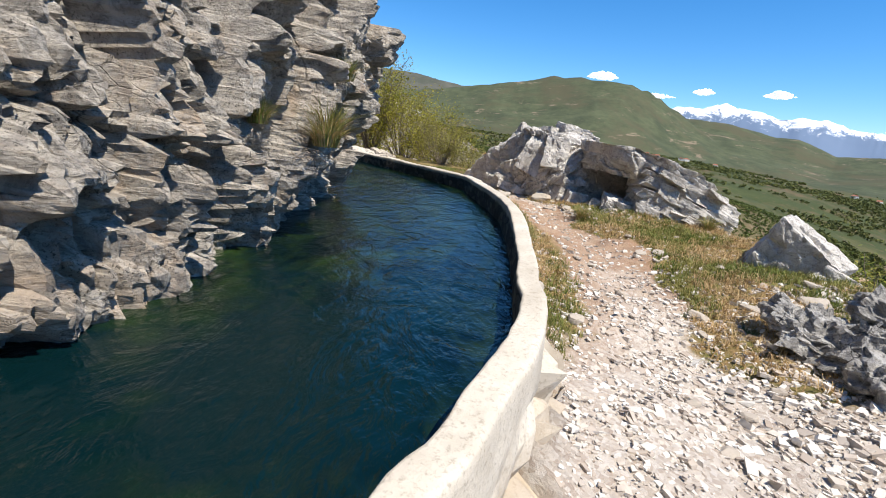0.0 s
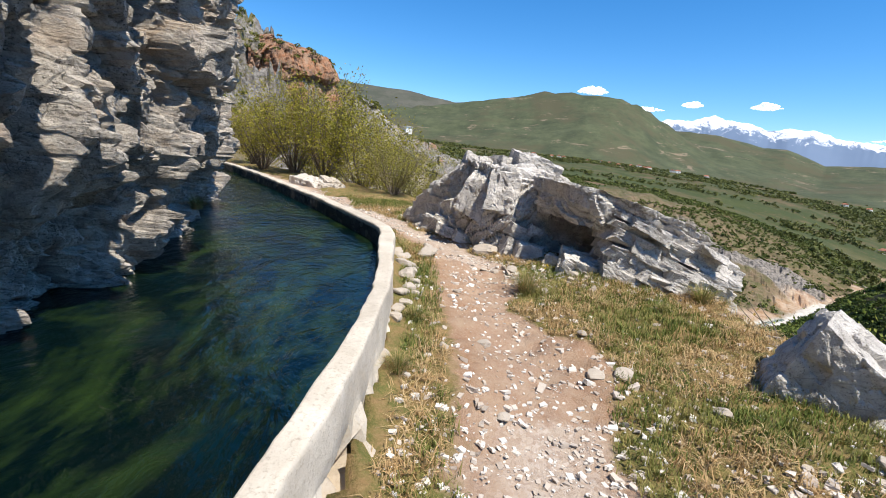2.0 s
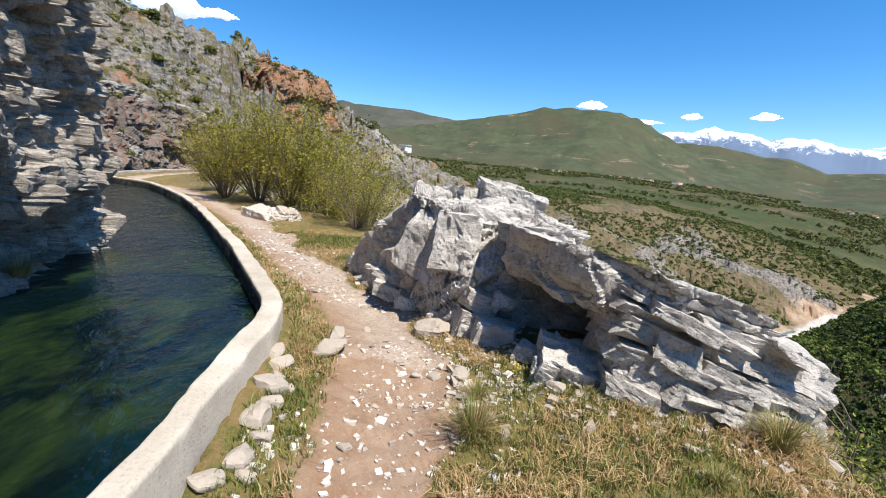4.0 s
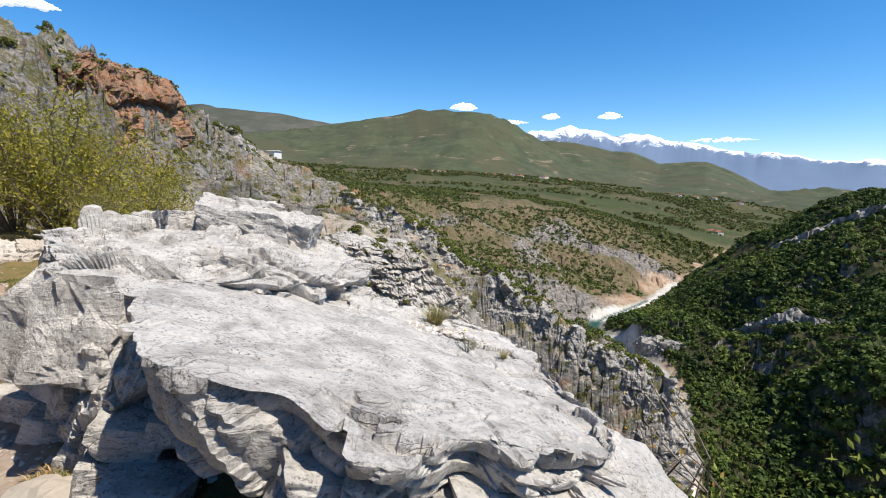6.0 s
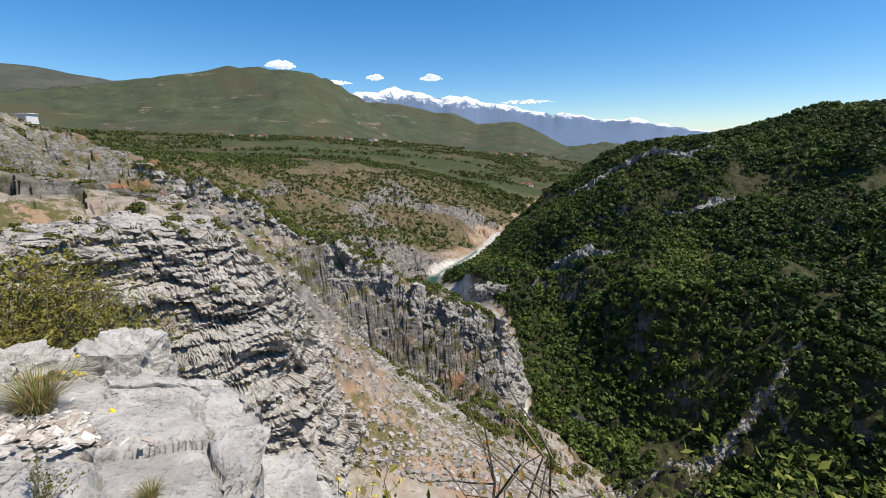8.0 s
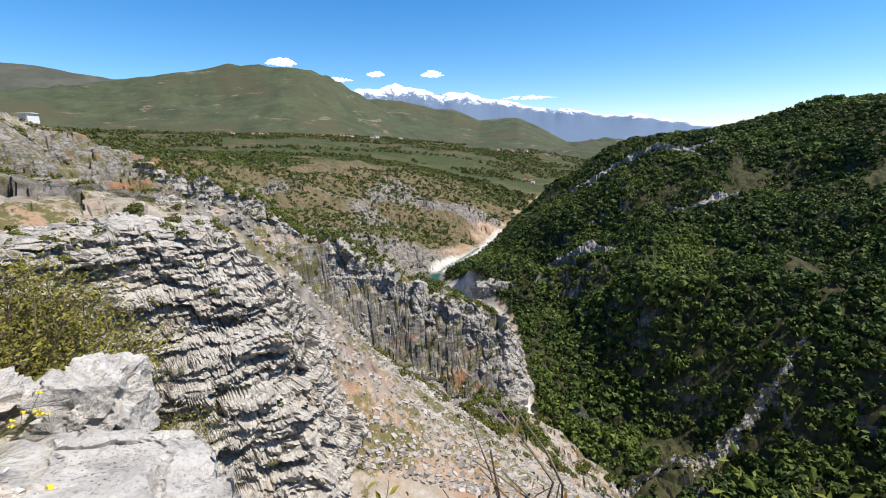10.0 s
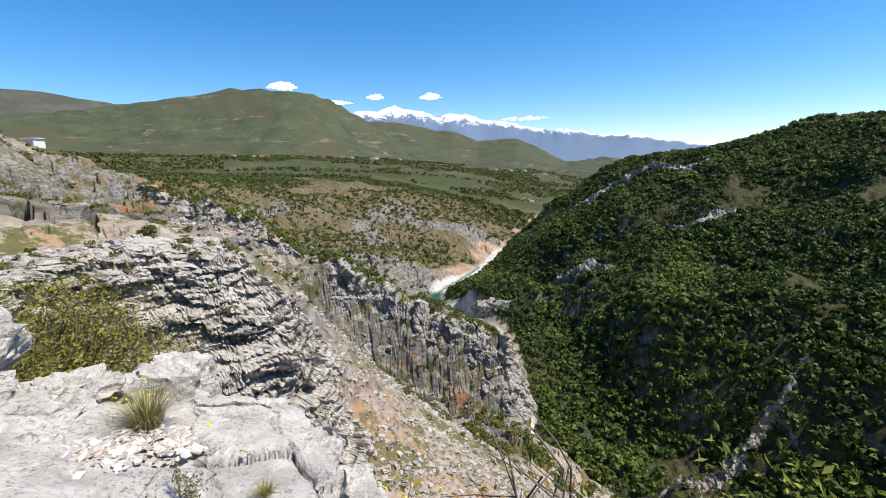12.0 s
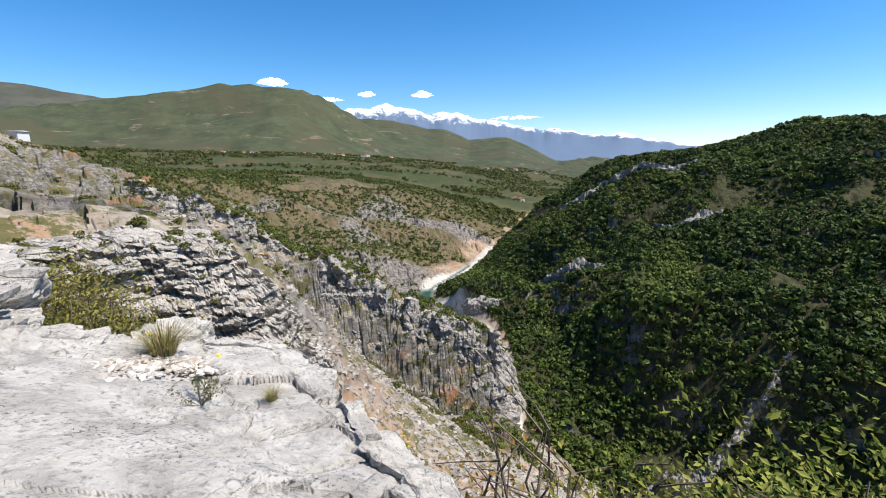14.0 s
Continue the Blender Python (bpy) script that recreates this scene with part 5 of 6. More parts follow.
def build_outcrop():
    o = new("rock_outcrop")
    tagged(o, "large tilted grey limestone slab on broken blocks beside the path", "rock")
    build_slab(o)
    build_flank(o)
    # squared blocks at the back and above the notch
    for k, (at, dims, turn) in enumerate((
            ((3.50, 9.46, 1.44), (0.24, 0.36, 0.33), (-6, 10, -14)), ((3.22, 9.78, 1.36), (0.26, 0.40, 0.36), (-4, 16, -24)), ((3.75, 9.75, 1.62), (0.34, 0.42, 0.20), (0, 8, -10)),
            ((4.05, 10.50, 1.88), (0.34, 0.28, 0.16), (6, 10, 10)), ((3.66, 10.66, 1.84), (0.28, 0.24, 0.13), (-4, 4, 24)), ((4.42, 10.72, 1.76), (0.24, 0.26, 0.16), (4, 16, -8)), ((4.12, 10.86, 1.98), (0.24, 0.18, 0.08), (0, 10, 32)),
            ((4.50, 9.78, 1.50), (0.26, 0.36, 0.18), (2, 16, -6)), ((4.86, 10.06, 1.26), (0.20, 0.26, 0.15), (0, 20, 12)), ((5.06, 9.74, 1.20), (0.20, 0.22, 0.14), (4, 20, -12)), ((4.18, 9.80, 1.66), (0.26, 0.30, 0.12), (0, 14, 8)),
            ((5.14, 10.36, 0.86), (0.22, 0.20, 0.18), (4, 12, 30)), ((5.46, 9.86, 0.76), (0.24, 0.18, 0.13), (0, 20, -10)), ((5.62, 10.3, 0.56), (0.20, 0.16, 0.12), (6, 10, 24)))):
        split_block(o, at, dims, turn, 200 + k, 16, 0.18, 0.025)
    # the dark core behind the cave
    split_block(o, (4.90, 9.42, 0.50), (1.05, 0.40, 0.66), (0, 14, -6), 240, 26, 0.1, 0.05, "dark back wall of the hollow under the slab")
    split_block(o, (5.00, 7.84, 0.74), (0.44, 0.26, 0.26), (0, 15, -8), 242, 26, 0.12, 0.03)
    split_block(o, (4.46, 8.02, 0.62), (0.38, 0.26, 0.17), (8, 13, -6), 243, 24, 0.14, 0.03)
    split_block(o, (5.85, 8.85, 0.25), (0.62, 0.66, 0.48), (0, 18, -10), 241, 22, 0.1, 0.05)
    # stacked blocks left of the hollow and on its floor
    rng = np.random.RandomState(7)
    courses = [((3.70, 9.00, 0.92), (0.16, 0.16, 0.10)), ((3.66, 8.92, 0.70), (0.17, 0.15, 0.11)), ((3.82, 8.74, 0.66), (0.20, 0.17, 0.16)), ((3.62, 9.02, 0.64), (0.20, 0.20, 0.16)), ((3.92, 8.92, 0.96), (0.10, 0.12, 0.07)), ((4.16, 8.30, 0.66), (0.20, 0.12, 0.06)), ((4.50, 8.26, 0.70), (0.20, 0.16, 0.10)), ((4.72, 8.18, 0.86), (0.16, 0.18, 0.13)), ((4.74, 8.16, 1.02), (0.15, 0.18, 0.12)), ((4.50, 8.06, 0.62), (0.26, 0.14, 0.07))]
    # layers of broken beds, stepping down toward the low end
    for x in (4.80, 5.02, 5.24, 5.46, 5.68, 5.90, 6.08):
        z = float(np.interp(x, [4.8, 5.6, 6.1], [0.56, 0.52, 0.0]))
        low = z
        top = bed_plane(x, 8.0) - 0.16
        while z < top - 0.04:
            h = rng.uniform(0.07, 0.16)
            h = min(h, top - z)
            y = 7.87 + 0.18 * (x > 5.75) - 0.06 * (1 - (z - low) / (top - low)) + rng.uniform(-0.10, 0.06) + 0.10 * (x > 6.0)
            courses.append(((x + rng.uniform(-0.08, 0.08), y, z + h * 0.5), (rng.uniform(0.17, 0.30), rng.uniform(0.20, 0.32), h * 0.54)))
            z += h
    courses += [((6.16, 8.42, 0.42), (0.18, 0.24, 0.12)), ((6.12, 8.66, 0.66), (0.16, 0.24, 0.10)), ((6.18, 9.05, 0.46), (0.18, 0.28, 0.15)), ((6.00, 7.80, 0.30), (0.17, 0.15, 0.15)), ((6.26, 9.40, 0.58), (0.16, 0.22, 0.14)), ((5.40, 7.74, 0.68), (0.22, 0.14, 0.09)), ((4.95, 7.84, 0.64), (0.24, 0.12, 0.09)), ((2.70, 10.05, 0.66), (0.20, 0.14, 0.09)), ((2.95, 9.78, 0.62), (0.16, 0.12, 0.08)), ((2.62, 10.22, 0.82), (0.15, 0.12, 0.06)), ((3.30, 9.36, 0.60), (0.10, 0.10, 0.08))]
    for k, (at, dims) in enumerate(courses):
        split_block(o, at, dims, (rng.uniform(-5, 5), rng.uniform(14, 24), rng.uniform(-18, 10)), 220 + k, 9, 0.2, 0.012)
    return o


build_outcrop()


def lone_rock(name, pieces, label, rough=0.05):
    o = new(name)
    tagged(o, label, "rock")
    for k, (at, dims, turn, seed, n, mat) in enumerate(pieces):
        v, f = block_np(dims, seed, n, 0.32, rough)
        part("block" if k else "body", mesh_of("block", v, f, mat), o, "", pose(*at, *turn))
    return o


lone_rock("boulder", [((5.46, 5.36, 0.54), (0.40, 0.26, 0.30), (10, 32, -30), 251, 44, M_SLAB), ((5.80, 5.04, 0.30), (0.38, 0.24, 0.22), (0, 28, -24), 252, 24, M_SLAB)], "pale wedge-shaped boulder at the brink of the path", 0.025)
rng = np.random.RandomState(58)
jag = [((4.15 + 0.20 * (k % 6) + rng.uniform(-0.06, 0.06), 2.60 + 0.22 * (k // 6) + rng.uniform(-0.08, 0.08), 0.24 + 0.05 * (k // 6) + 0.02 * (k % 6) + rng.uniform(-0.03, 0.05)), (rng.uniform(0.14, 0.28), rng.uniform(0.09, 0.19), rng.uniform(0.05, 0.15)), (rng.uniform(-14, 14), rng.uniform(10, 38), rng.uniform(-50, 50)), 600 + k, 10, M_DARKROCK) for k in range(28)]
lone_rock("boulder", jag, "jagged heap of dark grey split rocks beside the gravel path")
lone_rock("boulder", [((5.05, 11.75, 0.45), (0.34, 0.28, 0.26), (5, 10, 30), 261, 22, M_SLAB)], "weathered grey rock behind the slab")
lone_rock("boulder", [((5.75, 11.5, 0.42), (0.30, 0.26, 0.28), (5, 10, 70), 262, 22, M_SLAB)], "weathered grey rock at the slope's brink")
lone_rock("boulder", [((-1.7, 17.4, 0.58), (0.8, 0.4, 0.15), (0, 6, -40), 263, 24, M_STONE), ((-0.8, 16.6, 0.56), (0.34, 0.25, 0.13), (4, 0, -20), 264, 20, M_STONE), ((-1.1, 17.5, 0.70), (0.4, 0.24, 0.10), (4, 8, -60), 266, 20, M_STONE)], "flat pale rock beside the earth path")
lone_rock("boulder", [((2.28, 6.9, 0.52), (0.09, 0.14, 0.07), (0, 4, 8), 265, 18, M_STONE)], "pale squared stone against the canal wall")


# ---- loose stones and gravel ----
def build_stones():
    rng = np.random.RandomState(11)
    protos = [mesh_of("stone", *rock_np((1.0, rng.uniform(0.6, 0.9), rng.uniform(0.35, 0.6)), 300 + k, 5, 8, 0.7, 0.06, 0.8, 0.4), M_STONE) for k in range(8)]
    spots = [(2.40, 8.2, 0.16), (3.25, 9.0, 0.2), (3.32, 9.1, 0.13), (2.39, 8.5, 0.12), (3.5, 8.05, 0.08), (3.28, 8.1, 0.07), (2.16, 7.5, 0.12), (2.12, 7.85, 0.1), (2.03, 8.0, 0.1), (2.22, 7.15, 0.13), (2.26, 6.8, 0.11), (2.24, 7.32, 0.08), (2.3, 7.0, 0.07), (2.2, 6.6, 0.09), (2.26, 6.45, 0.07), (2.34, 6.7, 0.06), (2.2, 6.25, 0.08), (2.15, 7.68, 0.07), (2.28, 7.55, 0.06), (2.2, 6.0, 0.07), (2.95, 5.9, 0.06), (3.74, 5.5, 0.07), (3.95, 5.5, 0.08), (2.16, 3.9, 0.14), (3.6, 3.9, 0.09), (4.4, 3.95, 0.12), (4.8, 4.2, 0.15), (4.1, 4.0, 0.1), (2.05, 4.6, 0.12), (2.15, 5.3, 0.09)]
    for k in range(120):
        y = rng.uniform(0.6, 12.5)
        s = rng.uniform(0.35, 4.0)
        x = float(np.interp(y, WALL_PTS[:420, 1], WALL_PTS[:420, 0])) + s
        if 7.9 < y < 12.8 and x > np.interp(y, [8.0, 8.3, 8.85, 9.9, 10.8, 12, 12.6], [5.1, 4.3, 3.4, 2.9, 2.3, 1.5, 1.8]):
            continue
        spots.append((x, y, 0.025 + 0.055 * rng.rand() ** 2))
    xs, ys = np.array([p[0] for p in spots]), np.array([p[1] for p in spots])
    zs = ground_at(xs, ys)[0]
    for k, (x, y, s) in enumerate(spots):
        ob = thing("stone", protos[k % 8], "loose pale limestone fragment lying on the ground", "stone", "loose stones on the path")
        ob.matrix_world = pose(x, y, zs[k] + s * 0.2, rng.uniform(-15, 15), rng.uniform(-15, 15), rng.uniform(0, 360)) @ Matrix.Scale(s, 4)


def chips(name, n, xy_fn, size_lo, size_hi, mat, label, seed):
    """Many small angular chips as one mesh."""
    rng = np.random.RandomState(seed)
    x, y = xy_fn(rng, n)
    z = ground_at(x, y)[0]
    n = len(x)
    base = np.array([(a, b, c) for a in (-1, 1) for b in (-1, 1) for c in (-1, 1)], dtype=float)
    quads = np.array([(0, 1, 3, 2), (4, 6, 7, 5), (0, 4, 5, 1), (2, 3, 7, 6), (0, 2, 6, 4), (1, 5, 7, 3)])
    s = size_lo + (size_hi - size_lo) * rng.rand(n) ** 2.2
    v = base[None] * (0.45 + 0.55 * rng.rand(n, 8, 3)) * np.stack([s, s * rng.uniform(0.5, 0.9, n), s * rng.uniform(0.25, 0.6, n)], 1)[:, None]
    ang = rng.uniform(0, 6.283, n)
    tx, ty = rng.normal(0, 0.25, n), rng.normal(0, 0.25, n)
    ca, sa = np.cos(ang)[:, None], np.sin(ang)[:, None]
    vx, vy = v[..., 0] * ca - v[..., 1] * sa, v[..., 0] * sa + v[..., 1] * ca
    vz = v[..., 2] + vx * tx[:, None] + vy * ty[:, None]
    w = np.stack([vx + x[:, None], vy + y[:, None], vz + (z + s * 0.15)[:, None]], 2).reshape(-1, 3)
    f = (quads[None] + 8 * np.arange(n)[:, None, None]).reshape(-1, 4)
    thing(name, mesh_of(name, w, f, mat), label, "gravel", kind="stuff")


def wall_x(y):
    return np.interp(y, WALL_PTS[:420, 1], WALL_PTS[:420, 0])


def gravel_spread(rng, n):
    y = rng.uniform(-0.5, 5.8, n)
    x = wall_x(y) + 0.3 + rng.rand(n) * 3.3
    keep = rng.rand(n) < sstep(4.9, 2.2, y + 0.9 * vnoise(np.stack([x, y, x * 0], 1) * 1.2, 5)) + 0.05
    return x[keep], y[keep]


def track_spread(rng, n):
    y = rng.uniform(2.5, 16, n)
    x = wall_x(y) + 1.35 + rng.normal(0, 0.5, n)
    keep = (vnoise(np.stack([x, y, x * 0], 1) * 0.9, 15) > -0.25) & (x > wall_x(y) + 0.3) & (rng.rand(n) < np.where((y > 5) & (y < 8.2), 0.35, 0.7))
    return x[keep], y[keep]


def slab_foot_spread(rng, n):
    x = rng.uniform(3.4, 6.6, n)
    y = 7.75 - 0.12 * (x - 4.5) + rng.normal(0, 0.28, n)
    return x, y


def scree_spread(rng, n):
    az, d = np.radians(rng.uniform(4, 62, n)), 20 + 60 * rng.rand(n) ** 1.5
    return EYE_XY[0] + d * np.sin(az), EYE_XY[1] + d * np.cos(az)


def coarse_spread(rng, n):
    y = rng.uniform(0.4, 4.6, n)
    x = wall_x(y) + 1.2 + rng.rand(n) * 2.6
    keep = rng.rand(n) < sstep(0.6, 1.9, x - wall_x(y) - 0.4 * y + 0.6 * vnoise(np.stack([x, y, x * 0], 1) * 1.1, 6) + 0.7)
    return x[keep], y[keep]


def verge_spread(rng, n):
    y = rng.uniform(2.0, 13, n)
    x = wall_x(y) + 0.3 + rng.rand(n) * 3.3
    keep = vnoise(np.stack([x, y, x * 0], 1) * 1.3, 16) > 0.0
    return x[keep], y[keep]


build_stones()
chips("gravel", 3600, coarse_spread, 0.014, 0.050, M_GRAVEL, "coarse white limestone rubble on the gravel", 26)
chips("gravel", 2600, verge_spread, 0.010, 0.045, M_GRAVEL, "pale stones strewn through the grass", 27)
chips("gravel", 30000, gravel_spread, 0.006, 0.028, M_GRAVEL, "crushed pale limestone gravel", 21)
chips("gravel", 11000, track_spread, 0.006, 0.03, M_GRAVEL, "scattered chips on the trodden earth path", 22)
chips("gravel", 700, slab_foot_spread, 0.012, 0.05, M_STONE, "rubble at the foot of the slab outcrop", 23)
chips("scree", 15000, scree_spread, 0.04, 0.24, M_CHIP, "scree stones on the steep slope", 24)


def slab_top_pebbles():
    """Pale chips in the seam behind the tilted slab."""
    rng = np.random.RandomState(25)
    n = 1300
    t = rng.rand(n)
    x = 4.75 + t * 1.15 + rng.normal(0, 0.04, n)
    y = 9.62 - 0.06 * t + rng.normal(0, 0.075, n)
    z = bed_plane(x, y) + 0.012
    s = 0.006 + 0.018 * rng.rand(n) ** 2.0
    pieces = []
    bv, bf = box_np(1, 1, 1, False)
    for k in range(n):
        m = pose(x[k], y[k], z[k] - 0.02, rng.uniform(-14, 14), rng.uniform(2, 30), rng.uniform(0, 360))
        pieces.append((rot_np(bv * s[k] * np.array((2, 1.4, 0.4)) * (0.6 + 0.6 * rng.rand(8, 3)), m), bf))
    v, f = joined(pieces)
    thing("gravel", mesh_of("gravel", v, f, M_GRAVEL), "pale chips lying in the seam of the slab", "gravel", kind="stuff")


slab_top_pebbles()


# ---- plants ----
def crowns(centres, radii, k, leaf, seed, flat=0.8):
    """Leaf clumps: k small triangles round each centre, turned mostly outward."""
    rng = np.random.RandomState(seed)
    n = len(centres)
    d = rng.normal(size=(n, k, 3))
    d[..., 2] = np.abs(d[..., 2]) * 0.9 - 0.35 * rng.rand(n, k)
    d /= np.linalg.norm(d, axis=2)[..., None]
    lob = 0.72 + 0.33 * rng.rand(n, k) + 0.18 * np.sin(d[..., 0] * 5 + rng.rand(n, 1) * 6) * np.cos(d[..., 1] * 6 + rng.rand(n, 1) * 6)
    c = centres[:, None] + d * (radii[:, None] * lob)[..., None] * np.array((1, 1, flat))
    nrm = d + rng.normal(0, 0.45, (n, k, 3))
    nrm /= np.linalg.norm(nrm, axis=2)[..., None]
    ref = rng.normal(size=(n, k, 3))
    t1 = np.cross(nrm, ref)
    t1 /= np.linalg.norm(t1, axis=2)[..., None] + 1e-9
    t2 = np.cross(nrm, t1)
    s = (leaf * radii)[:, None, None] * (0.6 + 0.8 * rng.rand(n, k, 1))
    v = np.stack([c + t1 * s, c - t1 * s * 0.6 + t2 * s * 0.9, c - t1 * s * 0.5 - t2 * s * 0.85], 2).reshape(-1, 3)
    return v, np.arange(len(v)).reshape(-1, 3)


def scatter(seed, n, az0, az1, d0, d1, power=0.5):
    rng = np.random.RandomState(seed)
    az = np.radians(rng.uniform(az0, az1, n))
    d = (d0 ** (1 / power) + (d1 ** (1 / power) - d0 ** (1 / power)) * rng.rand(n)) ** power
    x, y = EYE_XY[0] + d * np.sin(az), EYE_XY[1] + d * np.cos(az)
    return x, y, rng


def build_woods():
    x, y, rng = scatter(31, 26000, 36, 102, 80, 440)
    z, m = ground_at(x, y)
    gap = fbm(np.stack([x, y, x * 0], 1) * 0.035, 4, 33)
    lane = np.abs(vnoise(np.stack([x, y, x * 0], 1) * 0.012, 35))
    rib_d = np.interp(np.degrees(np.arctan2(x - EYE_XY[0], y - EYE_XY[1])), [58, 62, 66, 70, 74, 77], [98, 104, 114, 126, 138, 150], left=0, right=0)
    on_rib = np.abs(np.hypot(x - EYE_XY[0], y - EYE_XY[1]) - rib_d + 1.5) < 1.8
    keep = (m["wood"] > 0.5) & (gap > -0.72) & (lane > 0.012) & ~on_rib
    x, y, z = x[keep], y[keep], z[keep]
    r = rng.uniform(0.9, 2.2, len(x)) * (1 + 0.3 * gap[keep])
    v, f = crowns(np.stack([x, y, z + r * 0.45], 1), r, 40, 0.34, 37)
    thing("woodland", mesh_of("woodland", v, f, M_WOODLEAF), "dense low oak and hornbeam scrub on the shaded valley side", "woodland", kind="stuff")
    # dotted scrub on the far bank and the plain
    x, y, rng = scatter(41, 27000, -14, 52, 190, 560)
    z, m = ground_at(x, y)
    gap = fbm(np.stack([x, y, x * 0], 1) * 0.022, 4, 43)
    keep = (m["bank"] > 0.4) & (gap > -0.65 + 0.8 * rng.rand(len(x))) & (m["river"] < 0.1) & (m["shore"] < 0.35)
    x, y, z = x[keep], y[keep], z[keep]
    r = rng.uniform(0.45, 1.25, len(x)) * (1 + 0.6 * (rng.rand(len(x)) > 0.85))
    v, f = crowns(np.stack([x, y, z + r * 0.4], 1), r, 22, 0.46, 47)
    thing("scrubland", mesh_of("scrubland", v, f, M_BANKLEAF), "scattered green shrubs on the far bank", "shrubs", kind="stuff")
    x, y, rng = scatter(51, 22000, -20, 56, 440, 1450)
    z, m = ground_at(x, y)
    row = fbm(np.stack([x, y * 2.2, x * 0], 1) * 0.011, 4, 53)
    r0 = np.hypot(x - EYE_XY[0], y - EYE_XY[1])
    keep = (row > 0.12 - 0.45 * np.exp(-((r0 - 960) / 110) ** 2) + 0.2 * rng.rand(len(x))) & (m["shore"] < 0.3)
    x, y, z = x[keep], y[keep], z[keep]
    r = rng.uniform(1.2, 3.4, len(x))
    v, f = crowns(np.stack([x, y, z + r * 0.55], 1), r, 18, 0.5, 57, 1.0)
    thing("orchard_trees", mesh_of("orchard_trees", v, f, M_SCRUBLEAF), "trees and hedgerows on the valley plain", "trees", kind="stuff")


build_woods()


def tube(path, r0, r1, sides=5):
    path = np.array(path, dtype=float)
    n = len(path)
    tan = np.gradient(path, axis=0)
    tan /= np.linalg.norm(tan, axis=1)[:, None] + 1e-9
    ref = np.array((0.31, 0.87, 0.11))
    a = np.cross(tan, ref)
    a /= np.linalg.norm(a, axis=1)[:, None] + 1e-9
    b = np.cross(tan, a)
    rad = np.linspace(r0, r1, n)
    ang = np.arange(sides) * 2 * math.pi / sides
    v = path[:, None] + rad[:, None, None] * (np.cos(ang)[None, :, None] * a[:, None] + np.sin(ang)[None, :, None] * b[:, None])
    i, j = np.meshgrid(np.arange(n - 1), np.arange(sides), indexing="ij")
    j2 = (j + 1) % sides
    f = np.stack([i * sides + j, i * sides + j2, (i + 1) * sides + j2, (i + 1) * sides + j], 2).reshape(-1, 4)
    return v.reshape(-1, 3), f


def bush_meshes(seed, h, spread, stems, leaves, leaf, mat):
    """Stems that fork, with small leaves along the twigs. Returns the stem and the leaf mesh."""
    rng = np.random.RandomState(seed)
    tubes, tips = [], []
    for s in range(stems):
        az = rng.uniform(0, 6.283)
        out = spread * rng.uniform(0.2, 1.0)
        top = np.array((math.cos(az) * out, math.sin(az) * out, h * rng.uniform(0.6, 1.0)))
        base = np.array((math.cos(az), math.sin(az), 0)) * 0.08 * spread * rng.rand()
        t = np.linspace(0, 1, 7)[:, None]
        bend = np.array((math.cos(az), math.sin(az), 0)) * 0.25 * spread * np.sin(t * 3.14)
        line = base + (top - base) * t ** np.array((1.0, 1.0, 0.85)) + bend * 0.4 + rng.normal(0, 0.02 * h, (7, 3)) * t
        tubes.append(tube(line, 0.010 * h ** 0.7, 0.003 * h ** 0.7))
        for k in range(6):
            q = line[rng.randint(2, 7)]
            way = rng.normal(size=3) * np.array((1, 1, 0.6)) + np.array((math.cos(az), math.sin(az), 0.5)) * 0.8
            way *= h * rng.uniform(0.12, 0.28) / np.linalg.norm(way)
            twig = q + way * np.linspace(0, 1, 4)[:, None] + rng.normal(0, 0.01 * h, (4, 3)) * np.linspace(0, 1, 4)[:, None]
            tubes.append(tube(twig, 0.004 * h ** 0.7, 0.0018 * h ** 0.7, 4))
            tips.append(twig)
    tips = np.concatenate(tips)
    c = tips[rng.randint(0, len(tips), leaves)] + rng.normal(0, 0.055 * h, (leaves, 3))
    nrm = rng.normal(size=(leaves, 3)) + np.array((0, 0, 0.6))
    nrm /= np.linalg.norm(nrm, axis=1)[:, None]
    t1 = np.cross(nrm, rng.normal(size=(leaves, 3)))
    t1 /= np.linalg.norm(t1, axis=1)[:, None]
    t2 = np.cross(nrm, t1)
    s = leaf * (0.5 + rng.rand(leaves, 1))
    v = np.stack([c - t1 * s, c - t2 * s * 0.45 + nrm * s * 0.1, c + t1 * s, c + t2 * s * 0.45 + nrm * s * 0.1], 1).reshape(-1, 3)
    return mesh_of("stem", *joined(tubes), M_TWIG), mesh_of("foliage", v, np.arange(len(v)).reshape(-1, 4), mat)


BUSHES = {
    "spring": bush_meshes(61, 2.7, 1.6, 34, 9000, 0.032, M_BUSHLEAF),
    "olive": bush_meshes(62, 2.0, 1.4, 30, 9000, 0.024, M_OLIVE),
    "sapling": bush_meshes(67, 2.4, 0.65, 12, 6500, 0.017, M_SAPLING),
    "russet": bush_meshes(68, 2.2, 0.6, 12, 520, 0.022, M_RUSSET),
    "low": bush_meshes(63, 0.8, 0.7, 14, 2200, 0.026, M_SHRUBLEAF),
    "bare": bush_meshes(64, 1.1, 0.7, 12, 260, 0.03, M_BUSHLEAF),
    "dry": bush_meshes(65, 0.35, 0.28, 14, 500, 0.014, M_SHRUBLEAF),
}


def bush(kind, x, y, s, label, z=None, group="", turn=0.0):
    o = new("bush")
    o.matrix_world = pose(x, y, (height(x, y) if z is None else z) - 0.05, 0, 0, turn) @ Matrix.Scale(s, 4)
    tagged(o, label, "bush", group)
    part("branchwork", BUSHES[kind][0], o)
    part("foliage", BUSHES[kind][1], o)
    return o


